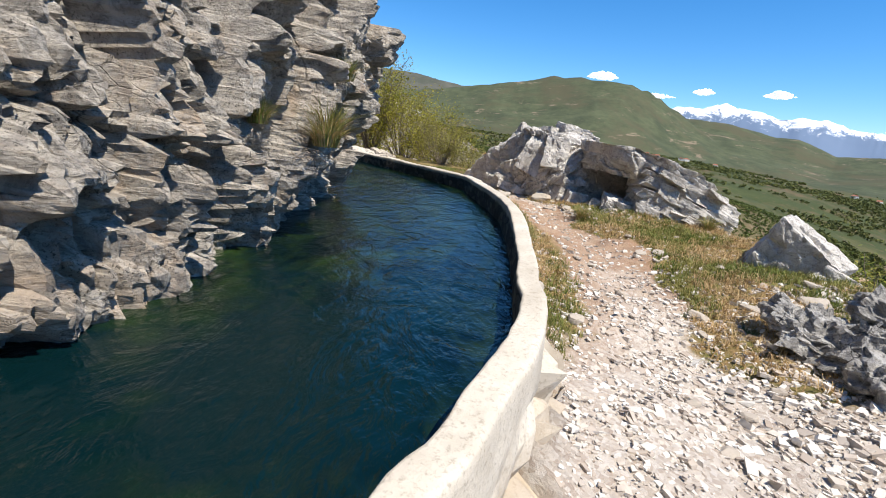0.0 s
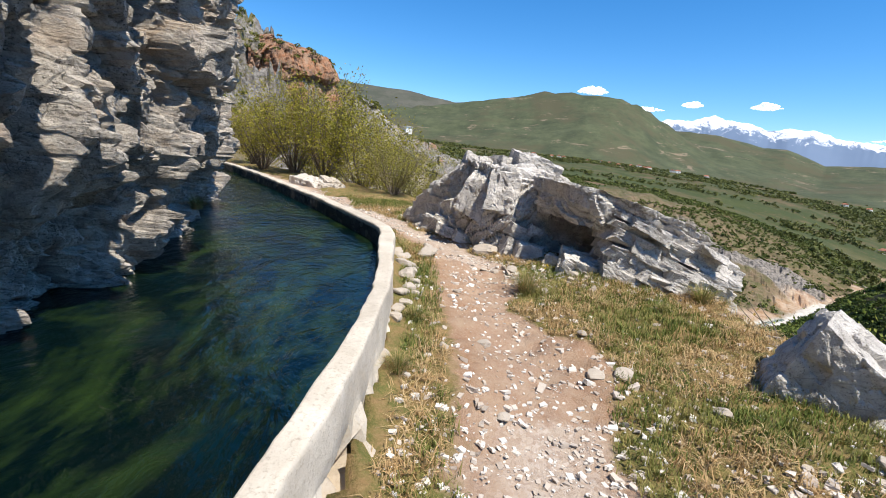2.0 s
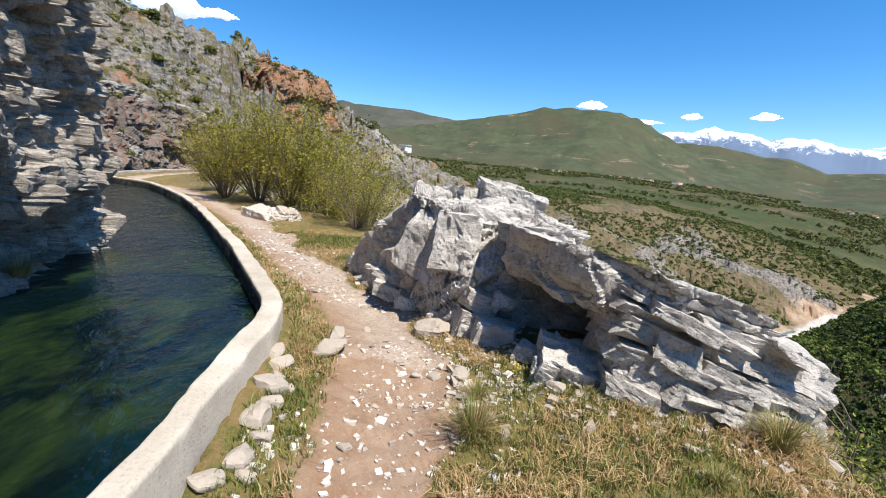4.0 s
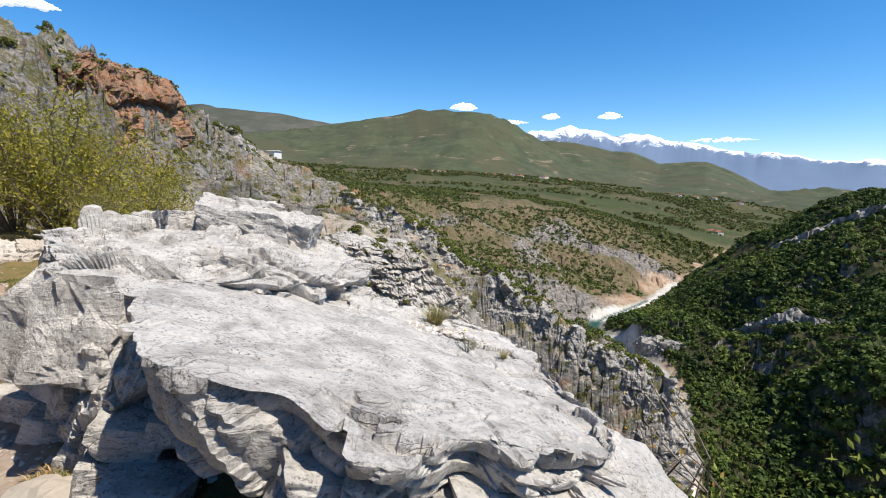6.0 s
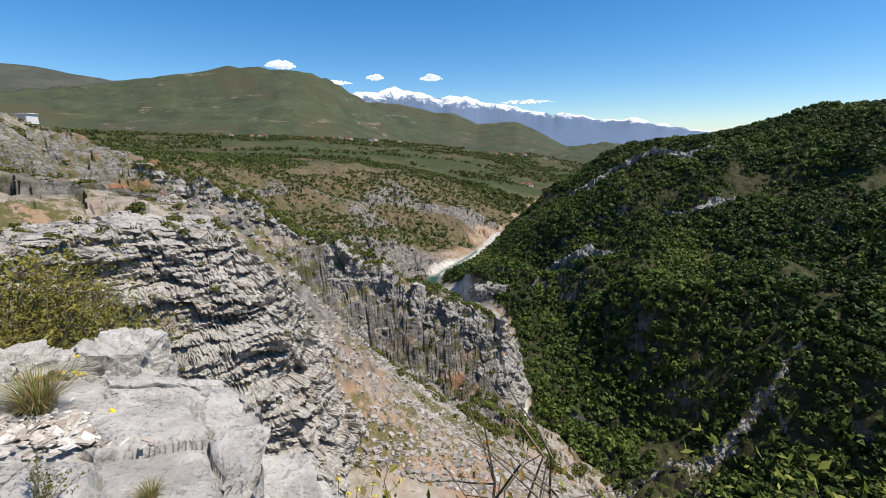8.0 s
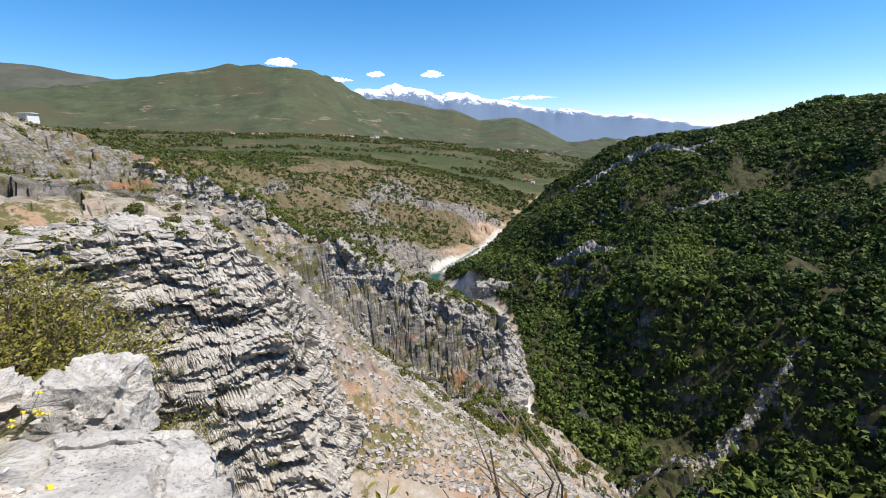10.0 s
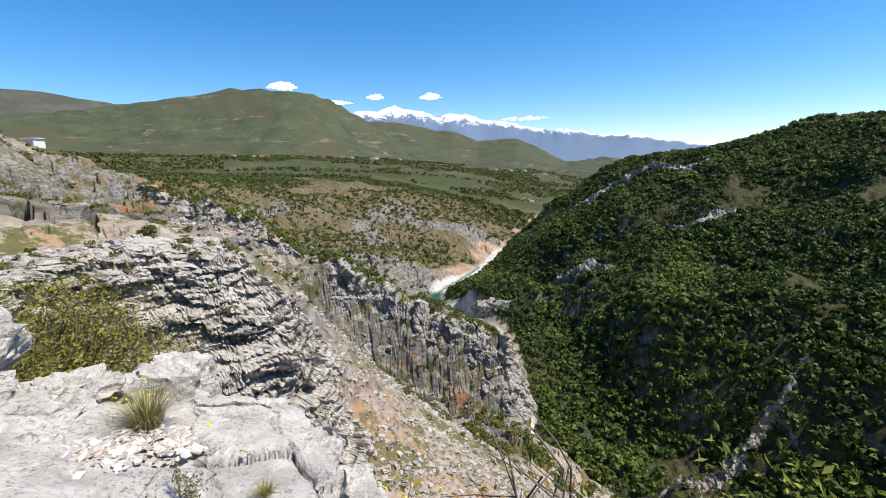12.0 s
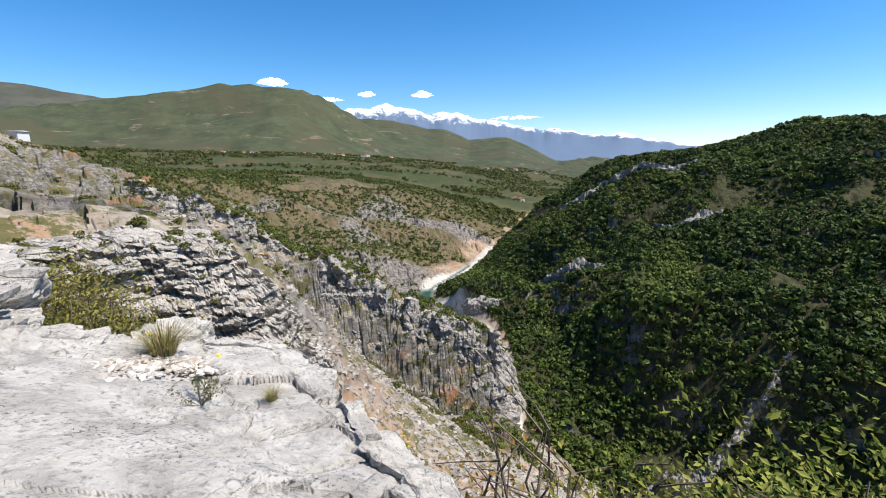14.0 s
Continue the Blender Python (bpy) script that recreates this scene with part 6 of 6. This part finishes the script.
brng = np.random.RandomState(66)
for x, y, s in ((-5.2, 22.5, 1.05), (-3.4, 21.2, 1.2), (-1.9, 20.0, 1.25), (-0.4, 19.2, 1.1), (0.9, 18.0, 0.95), (-6.8, 25.5, 1.0), (-2.6, 23.0, 1.2), (0.4, 21.5, 1.0), (1.9, 18.6, 0.9), (2.4, 20.5, 0.95)):
    bush("spring", x, y, s, "spring bush with fresh yellow-green leaves beside the path", group="bushes beside the path", turn=brng.uniform(0, 360))
for x, y, s in ((2.0, 17.0, 0.9), (3.0, 15.6, 0.75), (1.2, 15.8, 0.7), (4.6, 16.6, 0.85), (5.3, 15.4, 0.8), (3.8, 18.0, 1.0)):
    bush("olive", x, y, s, "dense olive-green bush on the slope's brink", group="bushes below the slab", turn=brng.uniform(0, 360))
for x, y, s in ((7.4, 8.4, 1.0), (7.9, 9.6, 1.1), (8.4, 7.6, 1.2), (7.2, 7.2, 0.9), (9.5, 10.5, 1.3), (6.9, 6.3, 0.8), (8.0, 6.0, 1.0)):
    bush("bare", x, y, s, "straggling bush with sparse young leaves", group="bushes on the brink", turn=brng.uniform(0, 360))
for x, y, s in ((6.5, 7.6, 0.8), (7.0, 9.0, 0.8), (6.6, 5.2, 0.7), (5.2, 11.9, 0.7), (4.6, 12.2, 0.6), (5.6, 12.4, 0.7)):
    bush("low", x, y, s, "low green bush among the rocks", group="bushes among the rocks", turn=brng.uniform(0, 360))
for x, y, s, kind in ((8.4, 9.4, 2.4, "bare"), (8.0, 10.3, 2.0, "bare"), (7.6, 8.3, 1.6, "bare"), (9.6, 10.6, 1.0, "olive"), (7.3, 5.8, 1.0, "olive"), (7.9, 4.6, 1.1, "spring")):
    bush(kind, x, y, s, "leafy sapling growing up from below the brink", group="saplings below the brink", turn=brng.uniform(0, 360))
for x, y, top, kind in ((8.50, 7.85, 0.55, "sapling"), (8.75, 7.70, 0.70, "sapling"), (8.30, 8.20, 0.05, "sapling"), (8.95, 7.95, 0.50, "sapling"), (8.15, 9.10, 0.0, "russet"), (8.60, 9.75, -0.1, "russet"), (7.8, 9.6, -0.25, "russet")):
    bush(kind, x, y, min(max((top - height(x, y)) / 2.4, 0.5), 2.3), "leafy sapling growing up from below the brink" if kind == "sapling" else "twiggy shrub with a few russet leaves", group="saplings below the brink", turn=brng.uniform(0, 360))
for az, d, top in ((-14, 10.5, 0.9), (-11, 9.5, 0.4), (-9, 9.6, -0.2), (-10.5, 11.5, 0.4), (-13, 13, 0.8), (-3.0, 8.6, -1.7)):
    x, y = 5.7 + d * math.sin(radians(az)), 7.7 + d * math.cos(radians(az))
    bush("olive", x, y, min(max((top - height(x, y)) / 2.35, 0.35), 1.7), "dense olive-green bush below the slab", group="bushes below the slab", turn=brng.uniform(0, 360))
bush("dry", 5.62, 9.12, 0.34, "small dark heather bush in the seam of the slab", z=1.20)


def slope_shrubs():
    x, y, rng = scatter(71, 190, -8, 62, 30, 110)
    x2, y2, _ = scatter(72, 90, -48, -4, 60, 165)
    x3, y3, _ = scatter(73, 24, -16, 20, 22.5, 34)
    x, y = np.concatenate([x, x2, x3]), np.concatenate([y, y2, y3])
    z, m = ground_at(x, y)
    keep = (m["wood"] < 0.3) & (m["slope"] > 0.5)
    protos = []
    for k in range(5):
        c = np.random.RandomState(80 + k).normal(0, 0.35, (7, 3)) * np.array((1, 1, 0.4)) + np.array((0, 0, 0.4))
        protos.append(mesh_of("foliage", *crowns(c, np.full(7, 0.5), 60, 0.26, 90 + k), M_SHRUBLEAF))
    for k in np.nonzero(keep)[0]:
        s = rng.uniform(0.5, 1.3) * (1.3 if x[k] < 0 else 1.0) * (0.4 if math.hypot(x[k] - EYE_XY[0], y[k] - EYE_XY[1]) < 36 else 1.0)
        o = thing("shrub", protos[k % 5], "green shrub rooted on the scree slope", "shrub", "shrubs on the scree slope")
        o.matrix_world = pose(x[k], y[k], z[k] - 0.1, 0, 0, rng.uniform(0, 360)) @ Matrix.Scale(s, 4)


slope_shrubs()


def low_scrub():
    x, y, rng = scatter(75, 12000, -45, 48, 27, 170, 0.55)
    z, m = ground_at(x, y)
    p = fbm(np.stack([x, y, x * 0], 1) * 0.07, 3, 76)
    keep = (m["slope"] > 0.5) & (m["wood"] < 0.3) & (m["bank"] < 0.3) & (m["river"] < 0.1) & (p > -0.25 + 0.7 * rng.rand(len(x)))
    x, y, z = x[keep], y[keep], z[keep]
    r = rng.uniform(0.15, 0.55, len(x)) * np.interp(np.hypot(x, y), [30, 110], [0.5, 1.3])
    v, f = crowns(np.stack([x, y, z + r * 0.3], 1), r, 40, 0.32, 77)
    thing("scrub", mesh_of("scrub", v, f, M_SHRUBLEAF), "small green shrubs dotted over the scree", "shrubs", kind="stuff")


low_scrub()


def crest_fringe():
    """Green shrubs along the back of the spur's crest."""
    rng = np.random.RandomState(78)
    n = 1500
    t = rng.rand(n)
    az = 4 + 39 * t
    d = np.interp(az, [p[0] for p in SPUR], [p[1] for p in SPUR]) + rng.uniform(-2, 16, n)
    x, y = EYE_XY[0] + d * np.sin(np.radians(az)), EYE_XY[1] + d * np.cos(np.radians(az))
    keep = vnoise(np.stack([x, y, x * 0], 1) * 0.09, 79) > -0.35
    x, y = x[keep], y[keep]
    z = ground_at(x, y)[0]
    r = rng.uniform(0.4, 1.1, len(x))
    v, f = crowns(np.stack([x, y, z + r * 0.3], 1), r, 46, 0.3, 80)
    thing("scrub", mesh_of("scrub", v, f, M_FRINGE), "bright green shrubs along the ridge of the spur", "shrubs", kind="stuff")


crest_fringe()


def green_bank():
    """A belt of fresh green bushes low on the scree, above the river."""
    rng = np.random.RandomState(86)
    n = 150
    az = rng.uniform(38, 51, n)
    d = np.interp(az, [38, 51], [80, 66]) + rng.normal(0, 2.6, n)
    x, y = EYE_XY[0] + d * np.sin(np.radians(az)), EYE_XY[1] + d * np.cos(np.radians(az))
    z = ground_at(x, y)[0]
    r = rng.uniform(0.35, 0.95, n)
    v, f = crowns(np.stack([x, y, z + r * 0.3], 1), r, 60, 0.26, 87)
    thing("scrub", mesh_of("scrub", v, f, M_FRINGE), "belt of fresh green bushes low on the scree", "shrubs", kind="stuff")


green_bank()


def crag_scrub():
    """Shrubs rooted on the tops and ledges of the crags."""
    rng = np.random.RandomState(84)
    pick = []
    for tops, faces in CRAG_SKIN:
        d = math.hypot(tops[:, 0].mean() - EYE_XY[0], tops[:, 1].mean() - EYE_XY[1])
        if d > 165:
            continue
        pick.append(tops[rng.randint(0, len(tops), 90 if d > 60 else 70)])
        pick.append(faces[rng.randint(0, len(faces), 190 if len(faces) > 6000 and d > 60 else 70 if d > 60 else 60)])
    c = np.concatenate(pick)
    d = np.hypot(c[:, 0] - EYE_XY[0], c[:, 1] - EYE_XY[1])
    r = np.interp(d, [18, 40, 110], [0.17, 0.3, 0.75]) * rng.uniform(0.4, 1.3, len(c))
    v, f = crowns(c + np.stack([r * 0, r * 0, r * 0.2], 1), r, 50, 0.27, 85)
    thing("scrub", mesh_of("scrub", v, f, M_SHRUBLEAF), "shrubs rooted on the ledges of the crags", "shrubs", kind="stuff")


crag_scrub()


def blades(n_clumps, per, xy_fn, h0, h1, mat, name, label, seed, lean=0.5):
    rng = np.random.RandomState(seed)
    x, y = xy_fn(rng, n_clumps)
    z = ground_at(x, y)[0]
    n = len(x)
    ang = rng.uniform(0, 6.283, (n, per))
    off = rng.normal(0, 0.022, (n, per, 2))
    h = rng.uniform(h0, h1, (n, per)) * (0.6 + 0.6 * rng.rand(n, 1))
    wid = 0.0022 + 0.002 * rng.rand(n, per)
    b = np.stack([x[:, None] + off[..., 0], y[:, None] + off[..., 1], np.repeat(z[:, None], per, 1) - 0.005], 2)
    out = np.stack([np.cos(ang), np.sin(ang), np.zeros_like(ang)], 2)
    side = np.stack([-np.sin(ang), np.cos(ang), np.zeros_like(ang)], 2)
    bend = (lean * rng.rand(n, per) + 0.1)[..., None]
    up = np.array((0, 0, 1.0))
    mid = b + out * h[..., None] * bend * 0.35 + up * h[..., None] * 0.55
    tip = b + out * h[..., None] * bend * 1.1 + up * h[..., None] * (1 - 0.35 * bend)
    w = wid[..., None]
    v = np.stack([b - side * w, b + side * w, mid + side * w * 0.8, mid - side * w * 0.8, tip], 2).reshape(-1, 3)
    k = np.arange(n * per)[:, None] * 5
    f = np.concatenate([k + np.array([[0, 1, 2]]), k + np.array([[0, 2, 3]]), k + np.array([[3, 2, 4]])], 1).reshape(-1, 3)
    me = mesh_of(name, v, f, mat)
    return thing(name, me, label, "grass", kind="stuff")


def rock_foot(y):
    """Where the outcrop's foot meets the path."""
    return np.interp(y, [7.9, 8.0, 8.25, 8.85, 9.9, 10.8, 12, 12.6, 13], [6.4, 4.5, 3.95, 3.45, 3.0, 2.4, 1.6, 2.0, 9])


def grass_spread(bias):
    def fn(rng, n):
        y = rng.uniform(1.0, 15, n)
        x = wall_x(y) + 0.28 + rng.rand(n) * 4.2
        _, m = ground_at(x, y)
        p = vnoise(np.stack([x, y, x * 0], 1) * 1.4, 95)
        keep = (m["grass"] + 0.25 * p > 0.45 + 0.3 * rng.rand(n)) & ((p > 0) if bias else (p < 0.35))
        keep &= ~((x > rock_foot(y)) & (y > 8.0))
        return x[keep], y[keep]
    return fn


blades(17000, 9, grass_spread(False), 0.03, 0.11, M_DRY, "dry_grass", "bleached dry grass beside the path", 96, 1.5)
blades(27000, 9, grass_spread(True), 0.03, 0.10, M_GREEN, "green_grass", "short green grass and weeds beside the path", 97, 0.7)


def tuft_mesh(seed, n, h, mat):
    rng = np.random.RandomState(seed)
    v, f = [], []
    ang = rng.uniform(0, 6.283, n)
    r = 0.09 * np.sqrt(rng.rand(n))
    hh = h * rng.uniform(0.6, 1.0, n)
    lean = rng.uniform(0.1, 1.1, n)
    for k in range(n):
        o = np.array((math.cos(ang[k]), math.sin(ang[k]), 0))
        s = np.array((-o[1], o[0], 0)) * 0.003
        pts = [o * (r[k] + lean[k] * hh[k] * t ** 1.8) + np.array((0, 0, hh[k] * (t - 0.45 * lean[k] * t * t))) for t in (0, 0.35, 0.7, 1.0)]
        b = len(v)
        for j, p in enumerate(pts):
            w = s * (1 - 0.28 * j)
            v += [p - w, p + w]
        f += [(b + 2 * j, b + 2 * j + 1, b + 2 * j + 3, b + 2 * j + 2) for j in range(3)]
    return mesh_of("blades", np.array(v), np.array(f), mat)


TUFTS = [(tuft_mesh(101, 260, 0.34, M_GREEN), tuft_mesh(102, 200, 0.30, M_DRY)), (tuft_mesh(103, 220, 0.30, M_GREEN), tuft_mesh(104, 120, 0.26, M_DRY))]


def tuft(x, y, s, k=0, z=None, label="grass tussock with green and straw-coloured blades"):
    o = new("grass_tussock")
    o.matrix_world = pose(x, y, height(x, y) if z is None else z, 0, 0, (x * 97 + y * 31) % 360) @ Matrix.Scale(s, 4)
    tagged(o, label, "grass", "grass tussocks")
    part("green_grass", TUFTS[k][0], o)
    part("dry_grass", TUFTS[k][1], o)


for x, y, s, k in ((3.55, 7.3, 0.9, 0), (5.55, 7.3, 1.0, 1), (5.9, 7.5, 0.8, 0), (3.6, 7.7, 0.6, 1), (4.9, 6.9, 0.5, 1), (2.35, 6.2, 0.6, 0), (2.3, 5.2, 0.55, 0), (5.3, 12.2, 0.8, 1), (6.4, 6.9, 0.7, 1), (4.5, 11.9, 0.8, 0)):
    tuft(x, y, s, k)
tuft(5.56, 9.74, 0.6, 0, 1.15)
tuft(5.86, 9.05, 0.22, 1, 1.12)
skin = CLIFF_SKIN["cliff_near"]
for y, z, s in ((3.97, 1.45, 1.3), (3.75, 1.38, 1.1), (4.2, 1.42, 1.2), (4.16, 1.9, 0.8), (4.6, 1.5, 0.9), (3.5, 1.5, 0.8), (5.2, 2.6, 0.8), (2.9, 2.3, 0.7), (9.3, 0.8, 0.9)):
    close = skin[(np.abs(skin[:, 1] - y) < 0.07) & (np.abs(skin[:, 2] - z) < 0.07)]
    tuft(float(close[:, 0].max()) - 0.03, y, s, 1, z, "dry grass hanging from the canal cliff")


def flowers(x, y, z, n, spread, seed):
    rng = np.random.RandomState(seed)
    o = new("wildflower")
    o.matrix_world = pose(x, y, z)
    tagged(o, "small clump of bright yellow wildflowers", "flower", "yellow wildflowers")
    stems, heads = [], []
    for k in range(n):
        p = rng.normal(0, spread, 3) * np.array((1, 1, 0.2))
        p[2] = 0
        top = p + np.array((rng.normal(0, 0.03), rng.normal(0, 0.03), rng.uniform(0.05, 0.13)))
        stems.append(tube(np.stack([p, (p + top) / 2, top]), 0.002, 0.0015, 4))
        heads.append((np.concatenate([crowns(top[None], np.array([0.014]), 14, 0.5, seed + k)[0]]), np.arange(42).reshape(-1, 3)))
    part("stalk", mesh_of("stalk", *joined(stems), M_GREEN), o)
    part("blossom", mesh_of("blossom", *joined(heads), M_YELLOW), o)


for k, (x, y, z, n, s) in enumerate(((5.48, 10.9, 0.70, 9, 0.07), (5.75, 9.66, 1.0, 3, 0.03), (6.45, 9.45, 0.30, 20, 0.08), (6.7, 9.6, 0.15, 14, 0.08), (3.95, 8.1, 0.55, 5, 0.05))):
    flowers(x, y, z, n, s, 120 + k)


# ---- buildings far off ----
def house(name, az, d, w, l, h, roof_h, label, roof_mat, turn, sink=0.3, base=None):
    x, y = EYE_XY[0] + d * math.sin(radians(az)), EYE_XY[1] + d * math.cos(radians(az))
    o = new(name)
    o.matrix_world = pose(x, y, (height(x, y) if base is None else base) - sink, 0, 0, turn)
    tagged(o, label, "house", "village houses" if name == "house" else "")
    part("wall", mesh_of("wall", *box_np(w, l, h + sink), M_WHITE), o)
    e = 0.35
    v = np.array([(-w / 2 - e, -l / 2 - e, h + sink), (w / 2 + e, -l / 2 - e, h + sink), (w / 2 + e, l / 2 + e, h + sink), (-w / 2 - e, l / 2 + e, h + sink), (0, -l / 2 - e, h + sink + roof_h), (0, l / 2 + e, h + sink + roof_h), (0, -l / 2 - e, h + sink - 0.05), (0, l / 2 + e, h + sink - 0.05)])
    f = np.array([(0, 4, 5, 3), (4, 1, 2, 5), (0, 6, 1, 4), (3, 5, 2, 7), (0, 3, 7, 6), (1, 6, 7, 2)])
    part("roof", mesh_of("roof", v, f, roof_mat), o)
    if name == "hut":
        return
    bv, bf = box_np(1.0, 0.06, 1.2)
    win = mesh_of("window", bv, bf, M_STEEL)
    for k in (-1, 1):
        part("window", win, o, at=pose(k * w * 0.27, -l / 2 - 0.01, h * 0.35 + sink))
    dv, df = box_np(1.0, 0.06, 2.0)
    part("door", mesh_of("door", dv, df, M_TWIG), o, at=pose(0, -l / 2 - 0.01, sink))


house("hut", -5.7, 164, 3.8, 3.1, 1.9, 0.2, "small white flat-roofed hut on the ridge", M_WHITE, 58, 0.6)
vr = np.random.RandomState(131)
for az, d in ((11.2, 1010), (13.6, 1000), (14.2, 1030), (15.0, 1010), (17.5, 1040), (19.4, 1040), (20.1, 1070), (21.3, 1030), (22.6, 1050), (23.3, 1080), (23.9, 1060), (24.6, 1030), (27.0, 1060), (27.7, 1065), (30.5, 1090), (9.5, 1000), (45.8, 690), (46.4, 700), (44.0, 1150), (46.0, 1200), (48.0, 1220), (42.5, 1120)):
    house("house", az + vr.uniform(-0.2, 0.2), d, vr.uniform(6, 10), vr.uniform(6, 9), vr.uniform(3, 4.5), 2.6, "white rendered village house with a clay roof", M_ROOF, vr.uniform(-30, 30))


def pylon():
    x, y = EYE_XY[0] + 1500 * math.sin(radians(-8.5)), EYE_XY[1] + 1500 * math.cos(radians(-8.5))
    o = new("pylon")
    o.matrix_world = pose(x, y, height(x, y) - 0.5)
    tagged(o, "grey steel lattice power pylon on the hillside", "pylon")
    for sx, sy in ((-1, -1), (1, -1), (1, 1), (-1, 1)):
        part("leg", mesh_of("leg", *tube([(sx * 4, sy * 4, 0), (sx * 1.6, sy * 1.6, 22), (sx * 0.5, sy * 0.5, 42)], 0.25, 0.18, 4), M_STEEL), o)
    for z in (28, 34, 40):
        part("arm", mesh_of("arm", *tube([(-7, 0, z), (0, 0, z + 0.4), (7, 0, z)], 0.2, 0.2, 4), M_STEEL), o)


pylon()


# ---- clouds ----
def cloud(az, el, w, h, seed, d=4700):
    rng = np.random.RandomState(seed)
    c = np.array((EYE_XY[0] + d * math.cos(radians(el)) * math.sin(radians(az)), EYE_XY[1] + d * math.cos(radians(el)) * math.cos(radians(az)), 2 + d * math.sin(radians(el))))
    right = np.array((math.cos(radians(az)), -math.sin(radians(az)), 0))
    pieces = []
    for k in range(90):
        t = rng.uniform(-1, 1)
        v, f = rock_np((1, 1, 1), seed + k, 4, 0, 1, 0.08, 0.6, 0.0)
        r = h * (0.10 + 0.34 * (1 - t * t)) * rng.uniform(0.25, 1.0)
        p = c + right * t * w * 0.8 + np.array((0, 0, 1)) * rng.uniform(-0.25, 0.75) * h * (1 - t * t)
        pieces.append((v * r * np.array((1.5, 1.5, 0.8)) + p, f))
    v, f = joined(pieces)
    thing("cloud", mesh_of("cloud", v, f, M_CLOUD, True), "small white fair-weather cloud", "cloud", kind="structure")


cloud(17.2, 8.35, 170, 62, 140)
cloud(22.5, 6.7, 260, 40, 150)
cloud(27.7, 7.3, 110, 42, 160)
cloud(34.4, 7.2, 140, 46, 170)
cloud(-30.5, 14.3, 420, 130, 180)
cloud(-26.0, 14.4, 220, 60, 190)
cloud(46, 4.4, 320, 30, 195)
